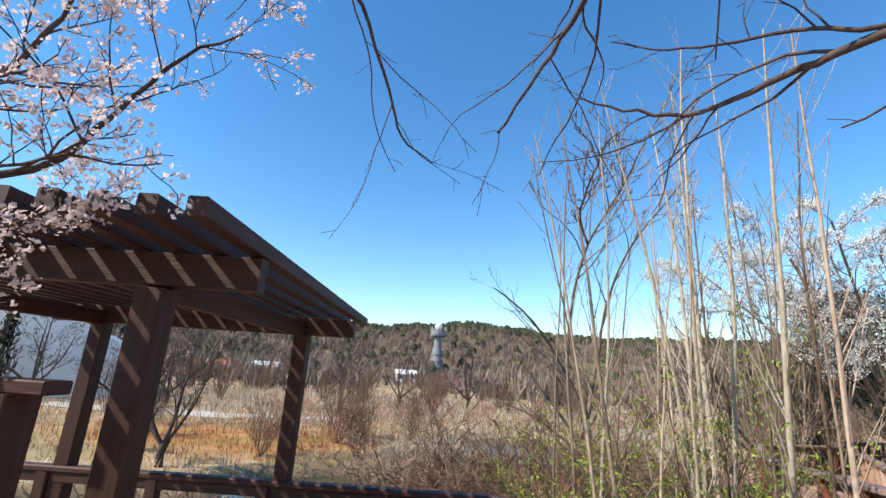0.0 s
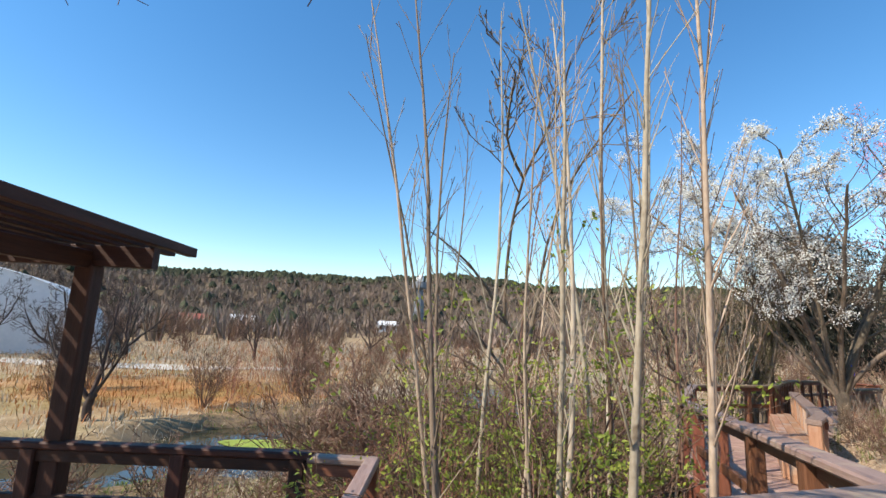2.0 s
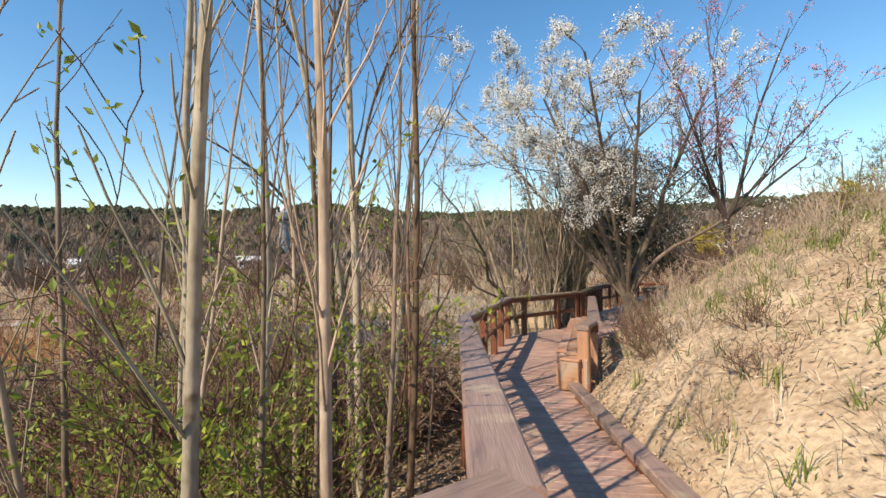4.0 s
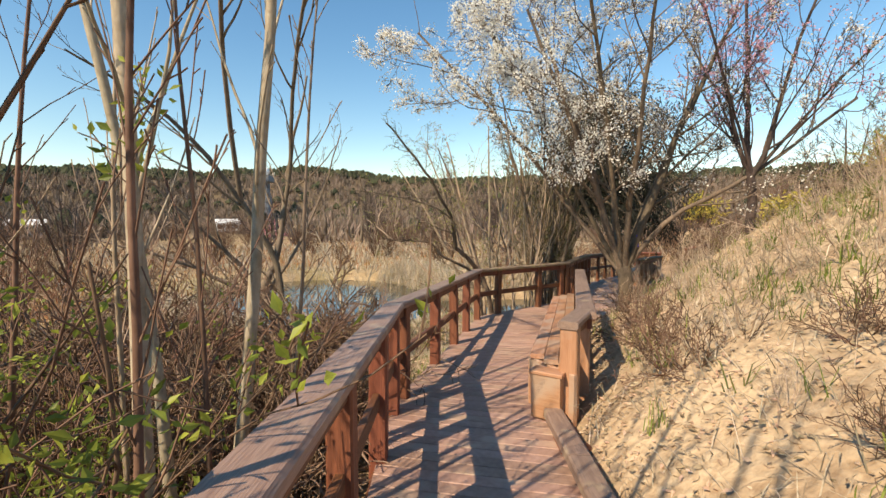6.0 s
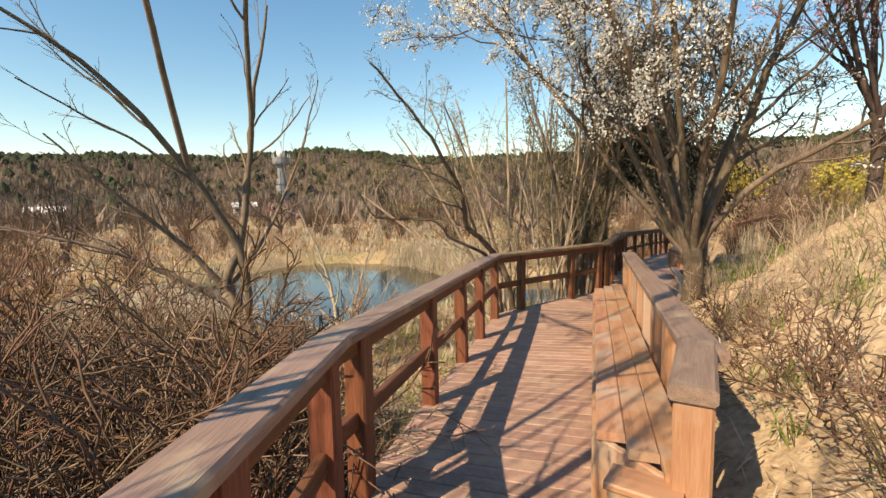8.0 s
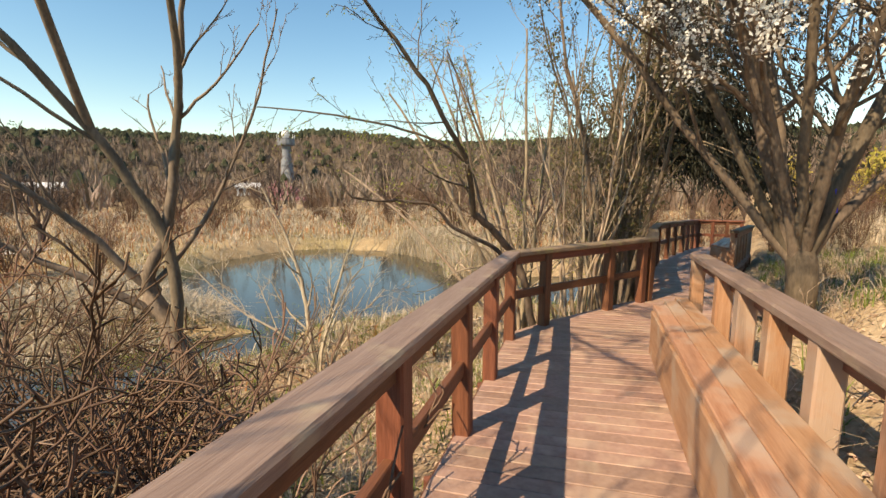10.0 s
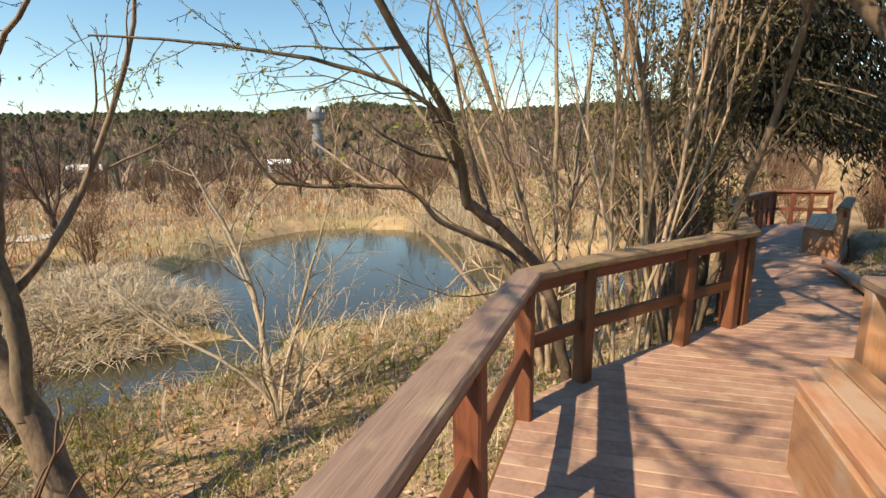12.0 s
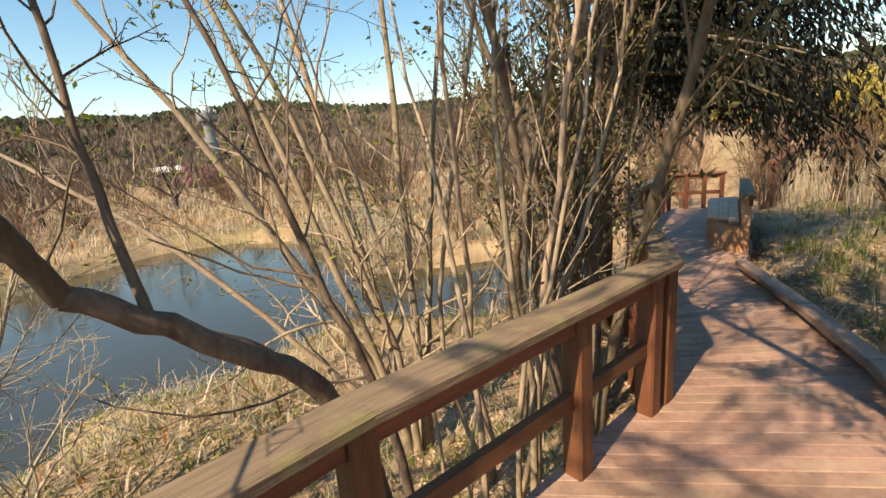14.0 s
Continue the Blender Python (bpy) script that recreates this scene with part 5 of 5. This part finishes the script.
# pale lane before the greenhouse
_v, _f = [], []
for i in range(41):
    t = i / 40
    x = -42 + 36 * t
    y = 25.2 + 6.5 * t + 0.8 * math.sin(t * 5)
    for s in (-1.1, 1.1):
        _v.append((x, y + s, gz(x, y + s) + 0.05))
    if i:
        _f.append((2 * i - 2, 2 * i, 2 * i + 1, 2 * i - 1))
tagged(new("road", mesh_of("road", _v, _f, ROADMAT)), kind="structure")


# ---- woods, grass and litter ----
def stuff(name, geo, material, label, category):
    return tagged(new(name, geo.mesh(name, material)), label, category, kind="stuff")


rng = random.Random(5)
bare, pines = Geo(), Geo()
count = 15000
rs = np.array([math.sqrt(rng.uniform(60 ** 2, 338 ** 2)) for _ in range(count)])
azs = np.array([math.radians(rng.uniform(-75, 85)) for _ in range(count)])
xs, ys = 3 + rs * np.sin(azs), 2 + rs * np.cos(azs)
zs = height(xs, ys)
for x, y, z, r in zip(xs, ys, zs, rs):
    pine = rng.random() < (0.02 if r < 190 else 0.05 if r < 285 else 0.88)
    if r < 95 and rng.random() < 0.5 or r < 190 and -14 < x * 60 / max(y, 60) < 4 and rng.random() < 0.85:
        continue
    if pine:
        h, w = rng.uniform(2.8, 5.4), rng.uniform(1.5, 2.8)
        b = len(pines.v)
        k = 6
        a0 = rng.random() * 6
        for lev, (zz, ww) in enumerate(((0.3, 1.0), (0.62, 0.75), (0.85, 0.4))):
            for j in range(k):
                a = a0 + 2 * math.pi * j / k
                q = ww * w * rng.uniform(0.7, 1.25)
                pines.v.append((x + q * math.cos(a), y + q * math.sin(a), z + h * zz * rng.uniform(0.88, 1.1)))
        pines.v.append((x, y, z + h))
        pines.v.append((x, y, z))
        for lev in range(2):
            for j in range(k):
                j2 = (j + 1) % k
                pines.f.append((b + lev * k + j, b + lev * k + j2, b + lev * k + k + j2, b + lev * k + k + j))
        for j in range(k):
            pines.f.append((b + 2 * k + j, b + 2 * k + (j + 1) % k, b + 3 * k))
            pines.f.append((b + (j + 1) % k, b + j, b + 3 * k + 1))
    else:
        h = rng.uniform(3, 6.5)
        o = Vector((x, y, z - 0.2))
        for _ in range(15):
            d = Vector((rng.gauss(0, 0.33), rng.gauss(0, 0.33), 1)).normalized()
            bare.blade(o + Vector((rng.gauss(0, 0.6), rng.gauss(0, 0.6), 0)), d, h * rng.uniform(0.6, 1.1), rng.uniform(0.12, 0.4), 0.1)
stuff("bare_woods", bare, BUSHTWIG, "brown leafless woods covering the valley and hill", "woods")
stuff("pine_woods", pines, FARPINE, "dark green pines along the hill's ridge", "woods")


def scatter(n, x0, x1, y0, y1, seed, keep):
    r = np.random.RandomState(seed)
    x, y = r.uniform(x0, x1, n), r.uniform(y0, y1, n)
    ok = keep(x, y, r)
    x, y = x[ok], y[ok]
    return list(zip(x, y, height(x, y)))


def edge(x, y):
    return side_of(x, y, LEFT_EDGE) < -0.25


# pale reeds round the pond
g = Geo()
for x, y, z in scatter(60000, -12, 20, 11, 40, 1, lambda x, y, r: edge(x, y) & (pond(x, y) > 0.0) & (pond(x, y) < 1.5) & (r.uniform(0, 1, x.size) < np.where(y > 17.5, 0.5, 0.2) * np.clip(wave(x, y, 0.8, 0.3) + 0.7, 0.1, 1))):
    flat = 0.9 if rng.random() < 0.4 else 0.3
    d = Vector((rng.gauss(0, flat), rng.gauss(0, flat), 0.8)).normalized()
    g.blade(Vector((x, y, z - 0.03)), d, rng.uniform(0.25, 0.75), rng.uniform(0.012, 0.03), 0.5)
for x, y, z in scatter(20000, -3.5, 4.5, 16, 24, 2, lambda x, y, r: (pond(x, y) > -0.45) & (np.hypot((x - 0.4) / 2.6, (y - 19.6) / 3.0) < 1.0)):
    d = Vector((rng.gauss(0, 1.0), rng.gauss(0, 1.0), 0.5)).normalized()
    g.blade(Vector((x, y, max(z, WATER_Z) - 0.02)), d, rng.uniform(0.4, 0.9), rng.uniform(0.02, 0.04), 0.5)
for x, y, z in scatter(9000, 7, 12, 21.5, 30, 3, lambda x, y, r: (pond(x, y) > -0.05) & (pond(x, y) < 2.5)):
    d = Vector((rng.gauss(0, 0.22), rng.gauss(0, 0.22), 1)).normalized()
    g.blade(Vector((x, y, z - 0.03)), d, rng.uniform(0.7, 1.3), rng.uniform(0.012, 0.03), 0.3)
stuff("reeds", g, STRAW, "pale dry reeds and straw around the pond", "reeds")

# field grass, rusty and straw
g, s = Geo(), Geo()
for x, y, z in scatter(60000, -26, 40, 14, 60, 4, lambda x, y, r: edge(x, y) & (pond(x, y) > 0.8) & (side_of(x, y, RIGHT_EDGE) < 0)):
    rusty = math.exp(-(((x + 9.5) / 8) ** 2 + ((y - 21.5) / 5) ** 2)) + 0.26
    k = 1 + max(0, y - 20) * 0.03
    d = Vector((rng.gauss(0, 0.4), rng.gauss(0, 0.4), 1)).normalized()
    (g if rng.random() < rusty else s).blade(Vector((x, y, z - 0.03)), d, rng.uniform(0.15, 0.5) * k, rng.uniform(0.02, 0.045) * k, 0.4)
stuff("rusty_grass", g, RUST, "rust-coloured dead grass of the field", "grass")
stuff("straw_grass", s, STRAW, "straw-coloured dead grass of the field", "grass")

# green tufts and weeds
g = Geo()
for x, y, z in scatter(6500, 2, 18, 2, 22, 5, lambda x, y, r: (side_of(x, y, RIGHT_EDGE) > 0.35) & (r.uniform(0, 1, x.size) < 0.18 + 0.12 * np.clip(side_of(x, y, RIGHT_EDGE), 0, 6) + 0.25 * (y > 11))):
    for _ in range(rng.randint(8, 20)):
        d = Vector((rng.gauss(0, 0.4), rng.gauss(0, 0.4), 1)).normalized()
        g.blade(Vector((x + rng.gauss(0, 0.04), y + rng.gauss(0, 0.04), z - 0.02)), d, rng.uniform(0.1, 0.32), rng.uniform(0.006, 0.012), 0.5)
for x, y, z in scatter(9000, -6, 14, 8.5, 19, 6, lambda x, y, r: edge(x, y) & (pond(x, y) > 0.05) & (wave(x, y, 1.1, 1.2) > -0.4)):
    for _ in range(5):
        d = Vector((rng.gauss(0, 0.5), rng.gauss(0, 0.5), 1)).normalized()
        g.blade(Vector((x + rng.gauss(0, 0.05), y + rng.gauss(0, 0.05), z - 0.02)), d, rng.uniform(0.06, 0.22), rng.uniform(0.008, 0.02), 0.5)
stuff("green_grass", g, GREENGRASS, "scattered tufts of fresh green grass", "grass")

# dry grass and litter on the bank and below the boardwalk
g, s = Geo(), Geo()
for x, y, z in scatter(66000, 3, 18, 0, 15, 7, lambda x, y, r: (side_of(x, y, RIGHT_EDGE) > 0.12) & (r.uniform(0, 1, x.size) < 0.35 + 0.5 * np.clip(wave(x, y, 1.5, 0.6), 0, 1))):
    d = Vector((rng.gauss(0, 0.8), rng.gauss(0, 0.8), 0.8)).normalized()
    g.blade(Vector((x, y, z - 0.01)), d, rng.uniform(0.06, 0.34), rng.uniform(0.004, 0.012), 0.5)
for x, y, z in scatter(30000, -3, 10, 9, 19, 12, lambda x, y, r: edge(x, y) & (pond(x, y) > 0.05) & (wave(x, y, 1.3, 2.2) > -0.4)):
    d = Vector((rng.gauss(0, 0.6), rng.gauss(0, 0.6), 0.8)).normalized()
    g.blade(Vector((x, y, z - 0.01)), d, rng.uniform(0.08, 0.35), rng.uniform(0.005, 0.014), 0.5)
for x, y, z in scatter(900, 17.3, 24, 14.8, 18.6, 14, lambda x, y, r: side_of(x, y, RIGHT_EDGE) > 0.5):
    d = Vector((rng.gauss(0, 0.15), rng.gauss(0, 0.15), 1)).normalized()
    g.blade(Vector((x, y, z - 0.03)), d, rng.uniform(0.5, 1.2), rng.uniform(0.015, 0.035), 0.15)
stuff("dry_grass", g, STRAW, "dry pale grass stalks on the sandy bank", "grass")
for x, y, z in scatter(46000, -2, 13, 2.8, 17, 8, lambda x, y, r: (side_of(x, y, LEFT_EDGE) < 0.3) & (pond(x, y) > 0.1)):
    d = Vector((rng.gauss(0, 1), rng.gauss(0, 1), rng.gauss(0, 0.25))).normalized()
    s.leaf(Vector((x, y, z + rng.uniform(0.0, 0.03))), d, spread(rng, Vector((0, 0, 1)), 0.5), rng.uniform(0.04, 0.1), rng.uniform(0.02, 0.045))
for x, y, z in scatter(75000, 4, 16, 2, 14, 9, lambda x, y, r: (side_of(x, y, RIGHT_EDGE) > 0.1) & (r.uniform(0, 1, x.size) < 0.3 + 0.7 * np.clip(wave(x, y, 1.2, 1.4) + 0.2, 0, 1))):
    d = Vector((rng.gauss(0, 1), rng.gauss(0, 1), rng.gauss(0, 0.25))).normalized()
    s.leaf(Vector((x, y, z + rng.uniform(0.0, 0.02))), d, spread(rng, Vector((0, 0, 1)), 0.5), rng.uniform(0.03, 0.07), rng.uniform(0.015, 0.03))
stuff("leaf_litter", s, LITTER, "brown fallen leaves under the shrubs", "leaf litter")

# bare twigs and stalks on the bank
twig = tree("dry_weed", (7.2, 6.6, gz(7.2, 6.6)), "dry leafless weed on the sandy bank", "weed", TANBARK, shrub_maker(7, 0.6, 0.0, 0, 0.005, 0.6, (4, 2), mn=0.002), group="dry weeds", seed=95)
for i, (x, y, z) in enumerate(scatter(150, 5, 15, 3, 13, 11, lambda x, y, r: side_of(x, y, RIGHT_EDGE) > 0.45)):
    c = copy_thing(twig, pose(x, y, z, 0, 0, i * 61))
    q = rng.uniform(0.5, 1.5)
    c.scale = (q, q, q)

# heap of dead brush beside the bench
heap = tree("brush_pile", (6.75, 6.35, gz(6.75, 6.35)), "low heap of dead brown twigs on the ground", "brush", BROWNBARK, shrub_maker(26, 0.5, 0.0, 0, 0.006, 1.1, (5, 3), wiggle=0.3, mn=0.0025), group="brush piles", seed=96)
for x, y, k in ((7.3, 7.1, 1.2), (7.0, 5.4, 0.8), (8.2, 8.3, 1.1), (6.3, 4.9, 0.7), (-3.9, 8.2, 2.6), (-2.3, 9.0, 2.3), (-5.4, 9.6, 2.8), (-0.9, 9.6, 2.2), (-7.0, 9.0, 2.8), (-3.2, 10.8, 2.4)):
    c = copy_thing(heap, pose(x, y, gz(x, y), 0, 0, x * 90))
    c.scale = (k, k, k)
